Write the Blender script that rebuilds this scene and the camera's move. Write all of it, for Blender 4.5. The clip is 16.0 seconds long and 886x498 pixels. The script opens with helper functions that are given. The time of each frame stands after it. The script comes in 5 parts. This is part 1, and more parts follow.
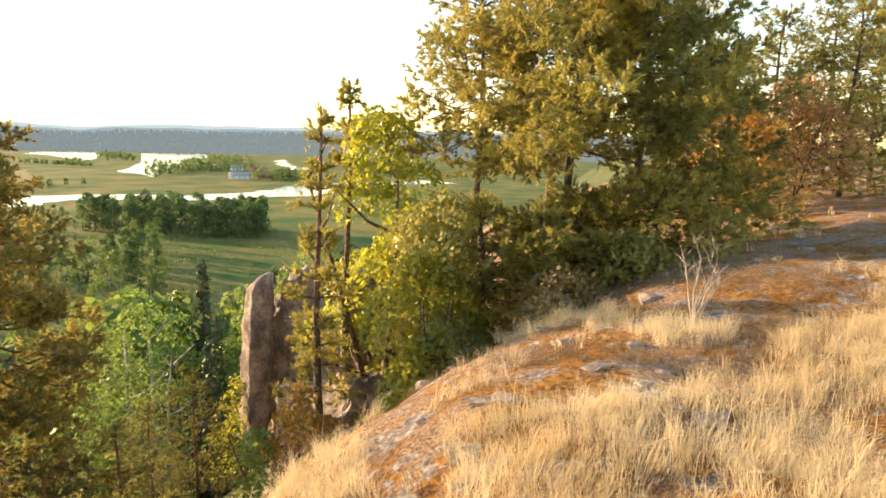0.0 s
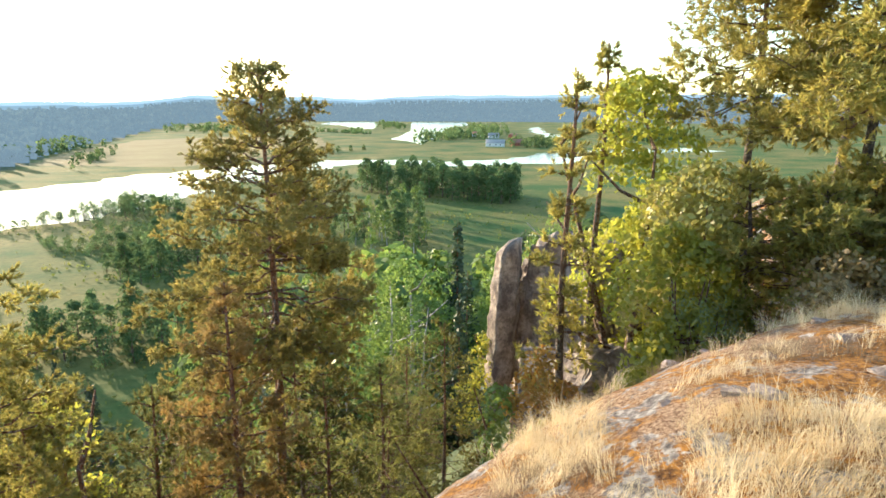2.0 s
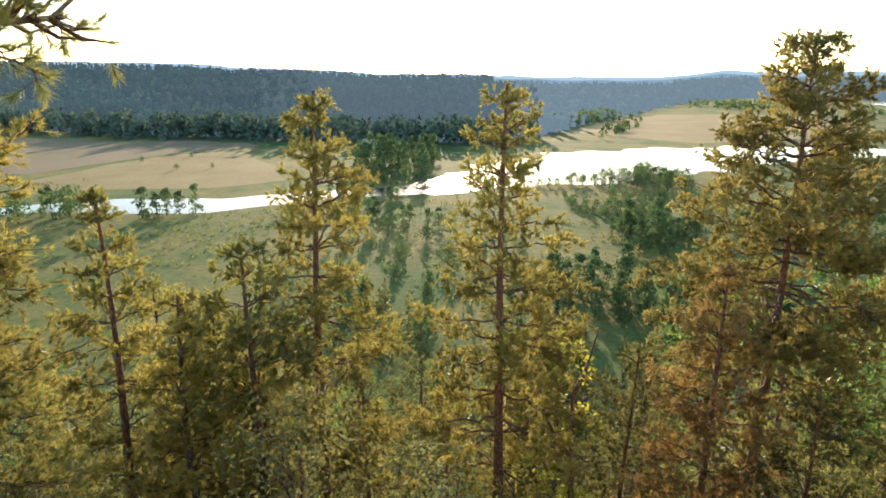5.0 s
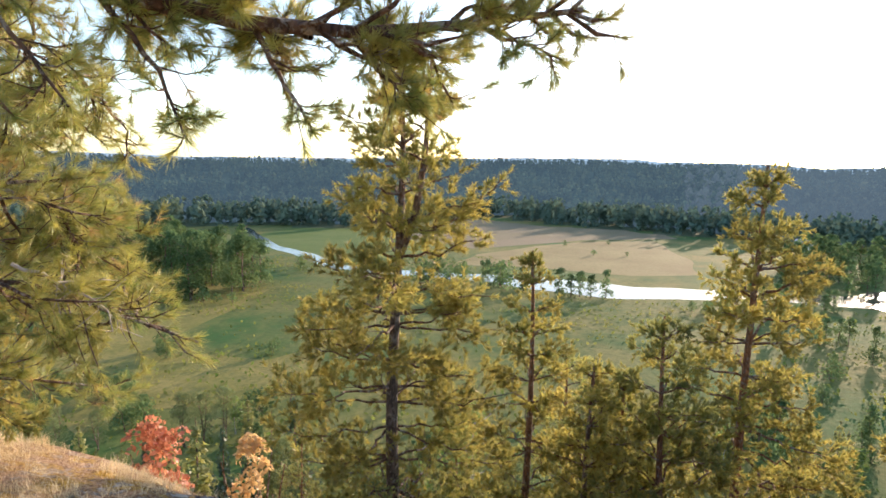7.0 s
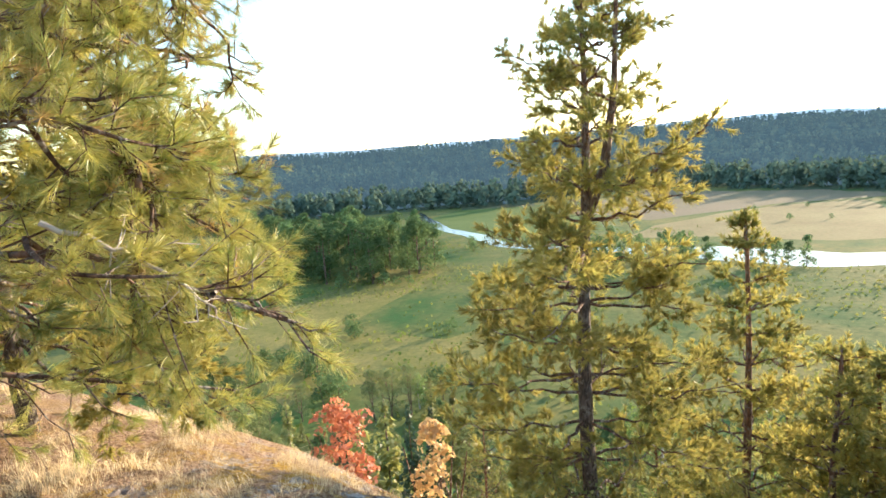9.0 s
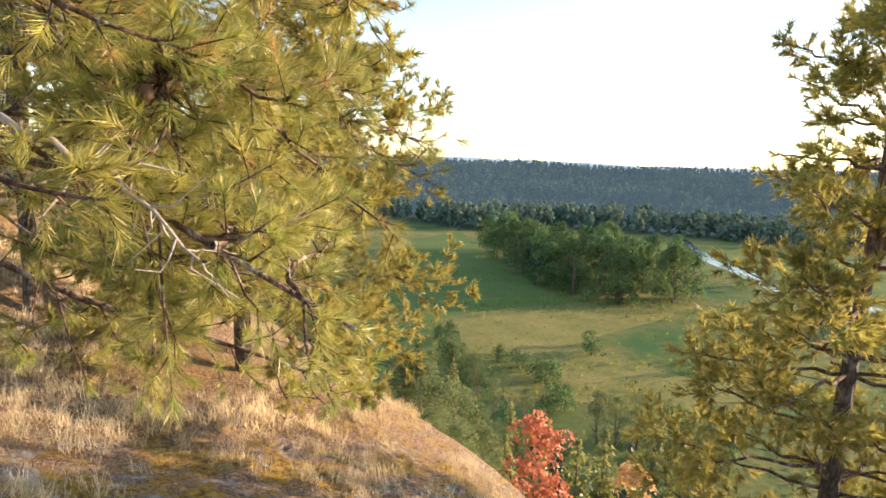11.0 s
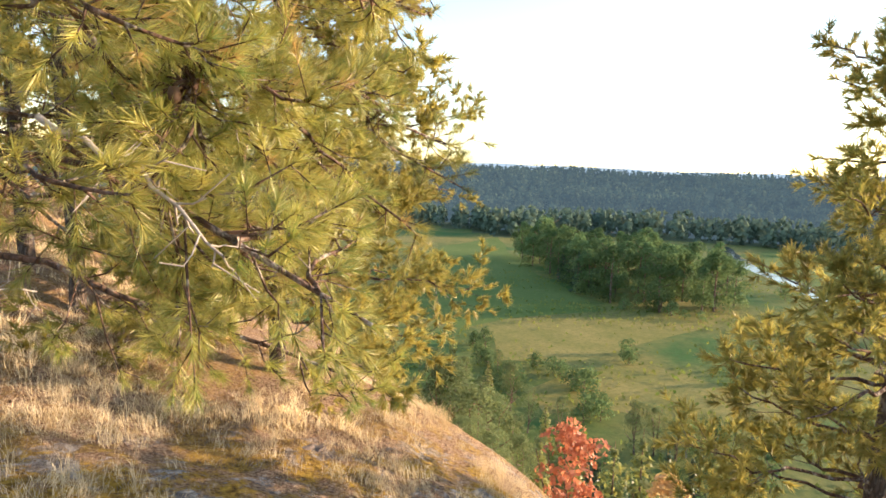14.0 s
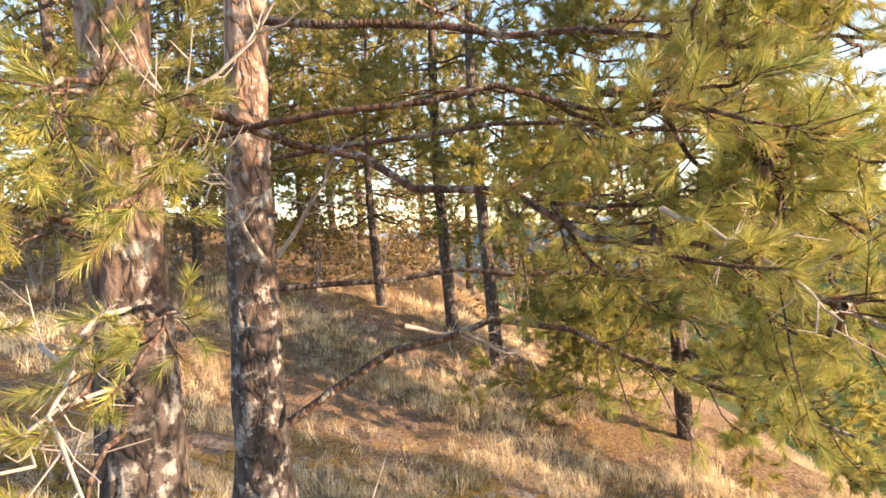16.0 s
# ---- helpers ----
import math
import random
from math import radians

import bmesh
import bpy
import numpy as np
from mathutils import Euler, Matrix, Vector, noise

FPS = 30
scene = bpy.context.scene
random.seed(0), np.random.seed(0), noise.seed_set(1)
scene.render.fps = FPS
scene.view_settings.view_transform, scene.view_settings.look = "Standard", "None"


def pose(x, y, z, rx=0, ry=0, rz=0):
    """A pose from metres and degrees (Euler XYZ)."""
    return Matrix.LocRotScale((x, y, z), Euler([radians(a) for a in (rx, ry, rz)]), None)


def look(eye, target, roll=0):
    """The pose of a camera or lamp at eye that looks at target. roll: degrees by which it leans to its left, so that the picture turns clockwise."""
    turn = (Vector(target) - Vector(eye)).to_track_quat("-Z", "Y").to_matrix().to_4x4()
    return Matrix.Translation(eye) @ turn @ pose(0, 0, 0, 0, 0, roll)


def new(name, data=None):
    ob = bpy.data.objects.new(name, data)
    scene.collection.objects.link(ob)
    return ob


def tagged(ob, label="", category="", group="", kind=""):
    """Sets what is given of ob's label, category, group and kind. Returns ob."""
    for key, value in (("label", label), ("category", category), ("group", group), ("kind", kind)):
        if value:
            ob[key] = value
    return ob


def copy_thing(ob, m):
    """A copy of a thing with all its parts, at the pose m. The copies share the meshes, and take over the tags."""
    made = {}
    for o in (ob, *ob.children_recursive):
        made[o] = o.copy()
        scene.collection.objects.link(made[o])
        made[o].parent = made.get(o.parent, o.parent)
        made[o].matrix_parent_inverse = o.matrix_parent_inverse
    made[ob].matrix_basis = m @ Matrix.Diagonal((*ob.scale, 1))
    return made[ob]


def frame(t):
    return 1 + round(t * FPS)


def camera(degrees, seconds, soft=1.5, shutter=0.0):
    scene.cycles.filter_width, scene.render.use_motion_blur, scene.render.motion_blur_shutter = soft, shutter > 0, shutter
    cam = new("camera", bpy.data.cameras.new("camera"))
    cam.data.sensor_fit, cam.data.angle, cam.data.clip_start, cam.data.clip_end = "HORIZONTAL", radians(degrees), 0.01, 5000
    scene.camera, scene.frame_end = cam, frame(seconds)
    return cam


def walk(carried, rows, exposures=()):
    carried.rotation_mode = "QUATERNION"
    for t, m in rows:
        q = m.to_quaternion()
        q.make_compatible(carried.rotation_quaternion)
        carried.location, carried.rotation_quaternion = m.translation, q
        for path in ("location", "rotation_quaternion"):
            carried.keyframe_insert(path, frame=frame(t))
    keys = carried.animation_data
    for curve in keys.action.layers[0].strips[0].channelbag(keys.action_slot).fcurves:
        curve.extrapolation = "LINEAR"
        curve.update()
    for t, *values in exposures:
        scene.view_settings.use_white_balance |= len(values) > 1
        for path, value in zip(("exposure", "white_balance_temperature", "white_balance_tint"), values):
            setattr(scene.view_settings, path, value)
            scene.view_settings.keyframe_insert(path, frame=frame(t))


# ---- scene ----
cam = camera(70.5, 16.0, 1.6)
PATH = [
    (0, (-0.55, -0.127, 45.014), (-0.45, 1.843, 44.685), 1.4),
    (0.5, (-0.537, -0.083, 45.002), (-0.82, 1.845, 44.55), 0.9),
    (1, (-0.533, -0.076, 44.995), (-0.887, 1.834, 44.518), 1.3),
    (1.5, (-0.509, -0.124, 44.998), (-0.883, 1.777, 44.503), 0.1),
    (2, (-0.549, -0.134, 45.013), (-1.212, 1.701, 44.573), 0.2),
    (2.5, (-0.557, -0.167, 45.022), (-1.509, 1.549, 44.637), 0.1),
    (3, (-0.561, -0.155, 45.01), (-1.937, 1.26, 44.687), 1.5),
    (3.5, (-0.671, -0.114, 45.001), (-2.307, 0.945, 44.55), 0.7),
    (3.7, (-0.715, -0.06, 45.006), (-2.399, 0.874, 44.465), 0.4),
    (5.8, (-0.553, -0.662, 44.993), (-2.373, 0.042, 44.554), 1.4),
    (6, (-0.588, -0.664, 44.926), (-2.498, -0.166, 44.605), 1.6),
    (6.5, (-0.894, -0.578, 44.829), (-2.862, -0.685, 44.491), 1.8),
    (7, (-1.133, -0.679, 44.688), (-3.081, -1.057, 44.433), 0.8),
    (7.5, (-1.372, -0.804, 44.62), (-3.276, -1.325, 44.299), -1.3),
    (8, (-1.644, -0.853, 44.524), (-3.405, -1.707, 44.112), -1.2),
    (8.5, (-1.841, -0.902, 44.494), (-3.535, -1.879, 44.072), -1.4),
    (9, (-2.062, -1.1, 44.436), (-3.83, -1.984, 44.13), -4.4),
    (9.5, (-2.278, -1.225, 44.319), (-3.912, -2.359, 44.107), -3.9),
    (10, (-2.556, -1.227, 44.278), (-3.96, -2.63, 44.031), 0.0),
    (10.2, (-2.641, -1.204, 44.288), (-4.002, -2.641, 44.006), 0.9),
    (12.3, (-2.816, -1.068, 44.28), (-4.059, -2.62, 44.06), 2.7),
    (12.5, (-2.818, -1.069, 44.278), (-4.064, -2.617, 44.057), 2.6),
    (13, (-2.813, -1.067, 44.276), (-4.044, -2.627, 44.044), 2.5),
    (13.5, (-2.807, -1.072, 44.273), (-4.047, -2.622, 44.023), 2.8),
    (14, (-2.793, -1.067, 44.273), (-3.99, -2.65, 44.029), 2.1),
    (14.5, (-2.743, -1.094, 44.29), (-3.728, -2.83, 44.166), 1.0),
    (15, (-2.663, -1.13, 44.293), (-3.204, -3.055, 44.237), -0.0),
    (15.5, (-2.458, -1.134, 44.311), (-2.808, -3.102, 44.264), -0.0),
    (16, (-2.247, -1.146, 44.313), (-2.471, -3.133, 44.277), -3.6),
]
EXPOSURES = [(0, 1.8, 7700, 16), (0.5, 1.95, 6200, 9), (1.5, 2.0, 5950, 6), (2.0, 1.9, 5850, 6), (2.5, 1.62, 5900, 10), (3.0, 1.0, 6400, 10), (3.5, 0.95, 6350, 10), (6, 1.82, 5850, 16), (6.5, 1.55, 5900, 20), (7, 1.55, 5900, 18), (8, 1.72, 5950, 16), (8.5, 1.84, 5950, 16), (9, 2.0, 5800, 9), (9.5, 1.6, 5850, 12), (10, 1.63, 6100, 17), (12.5, 1.78, 6350, 18), (15, 1.92, 6400, 17), (15.5, 2.08, 6600, 20), (16, 1.9, 6400, 21)]
walk(cam, [(t, look(eye, target, roll)) for t, eye, target, roll in PATH], EXPOSURES)

# ---- world and light ----
SUN_AZ, SUN_EL = 64.8, 10.3      # degrees to the left of +y, and above the horizon
TO_SUN = Vector((-math.sin(radians(SUN_AZ)) * math.cos(radians(SUN_EL)), math.cos(radians(SUN_AZ)) * math.cos(radians(SUN_EL)), math.sin(radians(SUN_EL))))
world = bpy.data.worlds.new("sky")
scene.world = world
world.use_nodes = True
sky = world.node_tree.nodes.new("ShaderNodeTexSky")
sky.sky_type = "NISHITA"
sky.sun_disc = False
sky.sun_elevation, sky.sun_rotation = radians(SUN_EL), radians(-SUN_AZ)
sky.air_density, sky.dust_density, sky.ozone_density = 1.0, 0.5, 1.0
world.node_tree.links.new(sky.outputs[0], world.node_tree.nodes["Background"].inputs[0])
world.node_tree.nodes["Background"].inputs[1].default_value = 0.15
sun = new("sun", bpy.data.lights.new("sun", "SUN"))
sun.data.energy, sun.data.angle, sun.data.color = 3.5, radians(0.6), (1.0, 0.74, 0.48)
sun.matrix_world = look(TO_SUN * 100, (0, 0, 0))

rng = np.random.default_rng(7)


# ---- materials ----
def shader(name):
    m = bpy.data.materials.new(name)
    m.use_nodes = True
    return m, m.node_tree.nodes, m.node_tree.links, m.node_tree.nodes["Principled BSDF"]


def ramp(nodes, stops):
    r = nodes.new("ShaderNodeValToRGB")
    for i, (p, c) in enumerate(stops):
        e = r.color_ramp.elements[i] if i < 2 else r.color_ramp.elements.new(p)
        e.position, e.color = p, (*c, 1)
    return r


def noise_tex(nodes, links, scale, detail=4, rough=0.6, coord=None, kind="Object"):
    n = nodes.new("ShaderNodeTexNoise")
    n.inputs["Scale"].default_value, n.inputs["Detail"].default_value, n.inputs["Roughness"].default_value = scale, detail, rough
    if coord is None:
        coord = nodes.new("ShaderNodeTexCoord").outputs[kind]
    links.new(coord, n.inputs["Vector"])
    return n


def mix(nodes, links, fac, a, b, mode="MIX"):
    m = nodes.new("ShaderNodeMix")
    m.data_type, m.blend_type = "RGBA", mode
    for sock, v in ((0, fac), (6, a), (7, b)):
        if isinstance(v, bpy.types.NodeSocket):
            links.new(v, m.inputs[sock])
        else:
            m.inputs[sock].default_value = v if sock == 0 else (*v, 1)
    return m.outputs[2]


def leafy(name, a, b, c, scale=1.5, through_light=0.5, gloss=0.04):
    """Foliage: colours vary over the crown, from leaf to leaf and from plant to plant, and light shines through."""
    m, n, l, p = shader(name)
    big = noise_tex(n, l, scale, 2)
    rnd = n.new("ShaderNodeNewGeometry").outputs["Random Per Island"]
    info = n.new("ShaderNodeObjectInfo").outputs["Random"]
    r = ramp(n, [(0.34, a), (0.66, b)])
    l.new(big.outputs["Fac"], r.inputs[0])
    f = n.new("ShaderNodeMath")
    f.operation = "MULTIPLY"
    l.new(rnd, f.inputs[0])
    f.inputs[1].default_value = 0.6
    col = mix(n, l, f.outputs[0], r.outputs[0], c)
    hsv = n.new("ShaderNodeHueSaturation")
    mr = n.new("ShaderNodeMapRange")
    mr.inputs[3].default_value, mr.inputs[4].default_value = 0.75, 1.25
    l.new(info, mr.inputs[0])
    l.new(mr.outputs[0], hsv.inputs["Value"])
    l.new(col, hsv.inputs["Color"])
    d, t, g = n.new("ShaderNodeBsdfDiffuse"), n.new("ShaderNodeBsdfTranslucent"), n.new("ShaderNodeBsdfGlossy")
    g.inputs["Roughness"].default_value = 0.45
    m1, m2 = n.new("ShaderNodeMixShader"), n.new("ShaderNodeMixShader")
    m1.inputs[0].default_value, m2.inputs[0].default_value = through_light, gloss
    l.new(hsv.outputs[0], d.inputs[0])
    l.new(hsv.outputs[0], t.inputs[0])
    l.new(d.outputs[0], m1.inputs[1])
    l.new(t.outputs[0], m1.inputs[2])
    l.new(m1.outputs[0], m2.inputs[1])
    l.new(g.outputs[0], m2.inputs[2])
    l.new(m2.outputs[0], n["Material Output"].inputs[0])
    n.remove(p)
    return m


def mat_bark(name, low, high, z0, z1, lichen=(0.34, 0.33, 0.27), tall=0.28, plates=22, cover=0.53):
    """Furrowed grey plates low on a pine, thin orange bark higher up, with pale lichen."""
    m, n, l, p = shader(name)
    tc = n.new("ShaderNodeTexCoord")
    sep = n.new("ShaderNodeSeparateXYZ")
    l.new(tc.outputs["Object"], sep.inputs[0])
    mr = n.new("ShaderNodeMapRange")
    l.new(sep.outputs[2], mr.inputs[0])
    mr.inputs[1].default_value, mr.inputs[2].default_value = z0, z1
    mp = n.new("ShaderNodeMapping")
    mp.inputs["Scale"].default_value = (1, 1, tall)
    l.new(tc.outputs["Object"], mp.inputs[0])
    v = n.new("ShaderNodeTexVoronoi")
    v.inputs["Scale"].default_value = plates
    v.feature = "DISTANCE_TO_EDGE"
    warp = noise_tex(n, l, 9, 3, 0.6, mp.outputs[0])
    wv = n.new("ShaderNodeMix")
    wv.data_type = "VECTOR"
    wv.inputs[0].default_value = 0.12
    l.new(mp.outputs[0], wv.inputs[4])
    l.new(warp.outputs["Color"], wv.inputs[5])
    l.new(wv.outputs[1], v.inputs["Vector"])
    crack = ramp(n, [(0.0, (0.26, 0.24, 0.23)), (0.10, (0.66, 0.63, 0.60)), (0.3, (1, 1, 1))])
    l.new(v.outputs["Distance"], crack.inputs[0])
    base = mix(n, l, mr.outputs[0], low, high)
    mott = noise_tex(n, l, 38, 6, 0.75, mp.outputs[0])
    mr2 = ramp(n, [(0.3, (0.55, 0.53, 0.51)), (0.7, (1.3, 1.26, 1.22))])
    l.new(mott.outputs["Fac"], mr2.inputs[0])
    base = mix(n, l, 0.85, base, mr2.outputs[0], "MULTIPLY")
    base = mix(n, l, 0.9, base, crack.outputs[0], "MULTIPLY")
    spots = noise_tex(n, l, 14, 5, 0.7, tc.outputs["Object"])
    r = ramp(n, [(cover, (0, 0, 0)), (cover + 0.08, (0.85, 0.85, 0.85))])
    l.new(spots.outputs["Fac"], r.inputs[0])
    base = mix(n, l, r.outputs[0], base, lichen)
    l.new(base, p.inputs["Base Color"])
    p.inputs["Roughness"].default_value = 0.9
    bump = n.new("ShaderNodeBump")
    bump.inputs["Strength"].default_value, bump.inputs["Distance"].default_value = 0.8, 0.02
    add = n.new("ShaderNodeMath")
    add.operation = "ADD"
    l.new(crack.outputs[0], add.inputs[0])
    l.new(spots.outputs["Fac"], add.inputs[1])
    l.new(add.outputs[0], bump.inputs["Height"])
    l.new(bump.outputs[0], p.inputs["Normal"])
    return m


def speckled(name, a, b, c, scale, rough=0.9, bump_m=0.02, fine=30):
    """Three colours at two scales of noise, with relief."""
    m, n, l, p = shader(name)
    tc = n.new("ShaderNodeTexCoord").outputs["Object"]
    n1, n2 = noise_tex(n, l, scale, 6, 0.65, tc), noise_tex(n, l, scale * fine, 4, 0.7, tc)
    r1, r2 = ramp(n, [(0.38, a), (0.62, b)]), ramp(n, [(0.45, (0, 0, 0)), (0.7, (1, 1, 1))])
    l.new(n1.outputs["Fac"], r1.inputs[0])
    l.new(n2.outputs["Fac"], r2.inputs[0])
    half = n.new("ShaderNodeMath")
    half.operation = "MULTIPLY"
    half.inputs[1].default_value = 0.7
    l.new(r2.outputs[0], half.inputs[0])
    l.new(mix(n, l, half.outputs[0], r1.outputs[0], c), p.inputs["Base Color"])
    p.inputs["Specular IOR Level"].default_value = 0.12
    p.inputs["Roughness"].default_value = rough
    bump = n.new("ShaderNodeBump")
    bump.inputs["Strength"].default_value, bump.inputs["Distance"].default_value = 0.7, bump_m
    l.new(n2.outputs["Fac"], bump.inputs["Height"])
    l.new(bump.outputs[0], p.inputs["Normal"])
    return m


def mat_hilltop():
    """Granite with grey lichen, rusty moss and litter of dry grass and needles."""
    m, n, l, p = shader("rocky_hilltop")
    tc = n.new("ShaderNodeTexCoord").outputs["Object"]
    rock_n = noise_tex(n, l, 13, 9, 0.75, tc)
    rock = ramp(n, [(0.36, (0.09, 0.08, 0.08)), (0.5, (0.30, 0.275, 0.26)), (0.6, (0.62, 0.59, 0.55))])
    l.new(rock_n.outputs["Fac"], rock.inputs[0])
    moss_n = noise_tex(n, l, 16, 9, 0.78, tc)
    rusty = ramp(n, [(0.36, (0.05, 0.022, 0.014)), (0.47, (0.26, 0.12, 0.045)), (0.60, (0.60, 0.27, 0.055))])
    golden = ramp(n, [(0.36, (0.07, 0.04, 0.015)), (0.47, (0.34, 0.21, 0.045)), (0.60, (0.64, 0.42, 0.07))])
    l.new(moss_n.outputs["Fac"], rusty.inputs[0])
    l.new(moss_n.outputs["Fac"], golden.inputs[0])
    straw_n = noise_tex(n, l, 34, 8, 0.8, tc)
    straw = ramp(n, [(0.38, (0.07, 0.04, 0.028)), (0.49, (0.37, 0.235, 0.145)), (0.61, (0.68, 0.52, 0.35))])
    l.new(straw_n.outputs["Fac"], straw.inputs[0])
    where = n.new("ShaderNodeSeparateXYZ")
    l.new(tc, where.inputs[0])
    h1 = n.new("ShaderNodeMapRange")
    l.new(where.outputs[1], h1.inputs[0])
    h1.inputs[1].default_value, h1.inputs[2].default_value, h1.inputs[3].default_value, h1.inputs[4].default_value = -3.0, 2.0, 1.0, 0.15
    moss = mix(n, l, h1.outputs[0], rusty.outputs[0], golden.outputs[0])
    k1 = noise_tex(n, l, 1.3, 9, 0.72, tc)
    s1 = ramp(n, [(0.46, (0, 0, 0)), (0.53, (1, 1, 1))])
    l.new(k1.outputs["Fac"], s1.inputs[0])
    k3 = noise_tex(n, l, 2.1, 10, 0.75, tc)
    s2 = ramp(n, [(0.535, (0, 0, 0)), (0.57, (1, 1, 1))])
    l.new(k3.outputs["Fac"], s2.inputs[0])
    shares = []
    for ramp_node, least in ((s1, 0.35), (s2, 0.12)):
        under = n.new("ShaderNodeMapRange")
        l.new(where.outputs[1], under.inputs[0])
        under.inputs[1].default_value, under.inputs[2].default_value, under.inputs[3].default_value, under.inputs[4].default_value = -6.4, -4.9, least, 1.0
        share = n.new("ShaderNodeMath")
        share.operation = "MULTIPLY"
        l.new(ramp_node.outputs[0], share.inputs[0])
        l.new(under.outputs[0], share.inputs[1])
        shares.append(share.outputs[0])
    col = mix(n, l, shares[0], straw.outputs[0], moss)
    col = mix(n, l, shares[1], col, rock.outputs[0])
    l.new(col, p.inputs["Base Color"])
    p.inputs["Roughness"].default_value = 0.95
    p.inputs["Specular IOR Level"].default_value = 0.15
    add = n.new("ShaderNodeMath")
    add.operation = "ADD"
    l.new(straw_n.outputs["Fac"], add.inputs[0])
    l.new(moss_n.outputs["Fac"], add.inputs[1])
    bump = n.new("ShaderNodeBump")
    bump.inputs["Strength"].default_value, bump.inputs["Distance"].default_value = 1.0, 0.05
    l.new(add.outputs[0], bump.inputs["Height"])
    l.new(bump.outputs[0], p.inputs["Normal"])
    return m


def mat_water():
    m, n, l, p = shader("river_water")
    p.inputs["Base Color"].default_value = (0.02, 0.03, 0.03, 1)
    p.inputs["Roughness"].default_value = 0.16
    p.inputs["IOR"].default_value = 1.33
    w = noise_tex(n, l, 0.9, 3, 0.5)
    bump = n.new("ShaderNodeBump")
    bump.inputs["Strength"].default_value, bump.inputs["Distance"].default_value = 0.25, 0.06
    l.new(w.outputs["Fac"], bump.inputs["Height"])
    l.new(bump.outputs[0], p.inputs["Normal"])
    return m


def mat_plain(name, c, rough=0.8):
    m, n, l, p = shader(name)
    t = noise_tex(n, l, 6, 4)
    r = ramp(n, [(0.3, tuple(v * 0.8 for v in c)), (0.7, tuple(min(1, v * 1.15) for v in c))])
    l.new(t.outputs["Fac"], r.inputs[0])
    l.new(r.outputs[0], p.inputs["Base Color"])
    p.inputs["Roughness"].default_value = rough
    return m


HILLTOP = mat_hilltop()
MEADOW = speckled("meadow", (0.055, 0.125, 0.028), (0.25, 0.205, 0.06), (0.06, 0.095, 0.025), 0.02, 0.95, 0.3, 24)
FOREST_FLOOR = speckled("forest_floor", (0.07, 0.10, 0.05), (0.12, 0.13, 0.06), (0.05, 0.07, 0.035), 0.15, 0.95, 0.2, 12)
FIELD_GOLD = speckled("ripe_field", (0.27, 0.20, 0.085), (0.33, 0.26, 0.11), (0.19, 0.17, 0.06), 0.03, 0.95, 0.1, 20)
FIELD_GREEN = speckled("green_field", (0.10, 0.15, 0.03), (0.14, 0.18, 0.045), (0.08, 0.12, 0.025), 0.03, 0.95, 0.1, 20)
FIELD_PALE = speckled("pale_field", (0.25, 0.19, 0.11), (0.22, 0.18, 0.09), (0.18, 0.15, 0.08), 0.02, 0.95, 0.1, 20)
STRAW_MEADOW = speckled("straw_meadow", (0.20, 0.185, 0.045), (0.31, 0.245, 0.075), (0.12, 0.14, 0.035), 0.06, 0.95, 0.2, 14)
ROCK = speckled("granite", (0.17, 0.14, 0.125), (0.52, 0.45, 0.38), (0.09, 0.075, 0.07), 1.9, 0.9, 0.08, 6)
WATER = mat_water()
BARK = mat_bark("pine_bark", (0.15, 0.12, 0.10), (0.36, 0.18, 0.09), 3.5, 8.5, (0.26, 0.23, 0.19))
BARK_NEAR = mat_bark("lichen_bark", (0.12, 0.10, 0.09), (0.42, 0.28, 0.19), 0.9, 2.2, (0.40, 0.38, 0.335), 0.5, 15, 0.53)
TWIG = mat_bark("branch_bark", (0.16, 0.10, 0.07), (0.24, 0.125, 0.07), 0, 8, (0.36, 0.32, 0.27))
DEADWOOD = speckled("dead_wood", (0.34, 0.30, 0.26), (0.5, 0.45, 0.40), (0.2, 0.17, 0.15), 3, 0.9, 0.01, 8)
CONE = mat_plain("pine_cone", (0.13, 0.075, 0.045), 0.8)
NEEDLE_NEAR = leafy("pine_needles_golden", (0.13, 0.235, 0.05), (0.45, 0.44, 0.10), (0.62, 0.48, 0.13), 4.5, 0.4, 0.06)
NEEDLE_BRONZE = leafy("pine_needles_bronze", (0.23, 0.23, 0.065), (0.39, 0.34, 0.09), (0.45, 0.34, 0.10), 0.7, 0.55)
NEEDLE = leafy("pine_needles", (0.23, 0.26, 0.06), (0.41, 0.37, 0.085), (0.50, 0.38, 0.10), 0.8, 0.55)
NEEDLE_DARK = leafy("pine_needles_green", (0.17, 0.22, 0.07), (0.32, 0.32, 0.08), (0.36, 0.31, 0.09), 0.6, 0.55)
NEEDLE_DEEP = leafy("pine_needles_deep_green", (0.10, 0.135, 0.045), (0.21, 0.21, 0.06), (0.26, 0.215, 0.065), 0.5, 0.48, 0.02)
NEEDLE_RUST = leafy("pine_needles_rusty", (0.36, 0.25, 0.09), (0.52, 0.34, 0.12), (0.32, 0.27, 0.08), 0.9, 0.5)
LEAF_YELLOW = leafy("leaves_yellow_green", (0.31, 0.36, 0.05), (0.54, 0.49, 0.06), (0.26, 0.30, 0.05), 1.2, 0.58, 0.03)
LEAF_ORANGE = leafy("leaves_orange", (0.55, 0.24, 0.05), (0.52, 0.33, 0.06), (0.34, 0.27, 0.06), 1.2, 0.5)
LEAF_RED = leafy("leaves_red", (0.66, 0.25, 0.13), (0.70, 0.34, 0.18), (0.55, 0.18, 0.09), 1.2, 0.5)
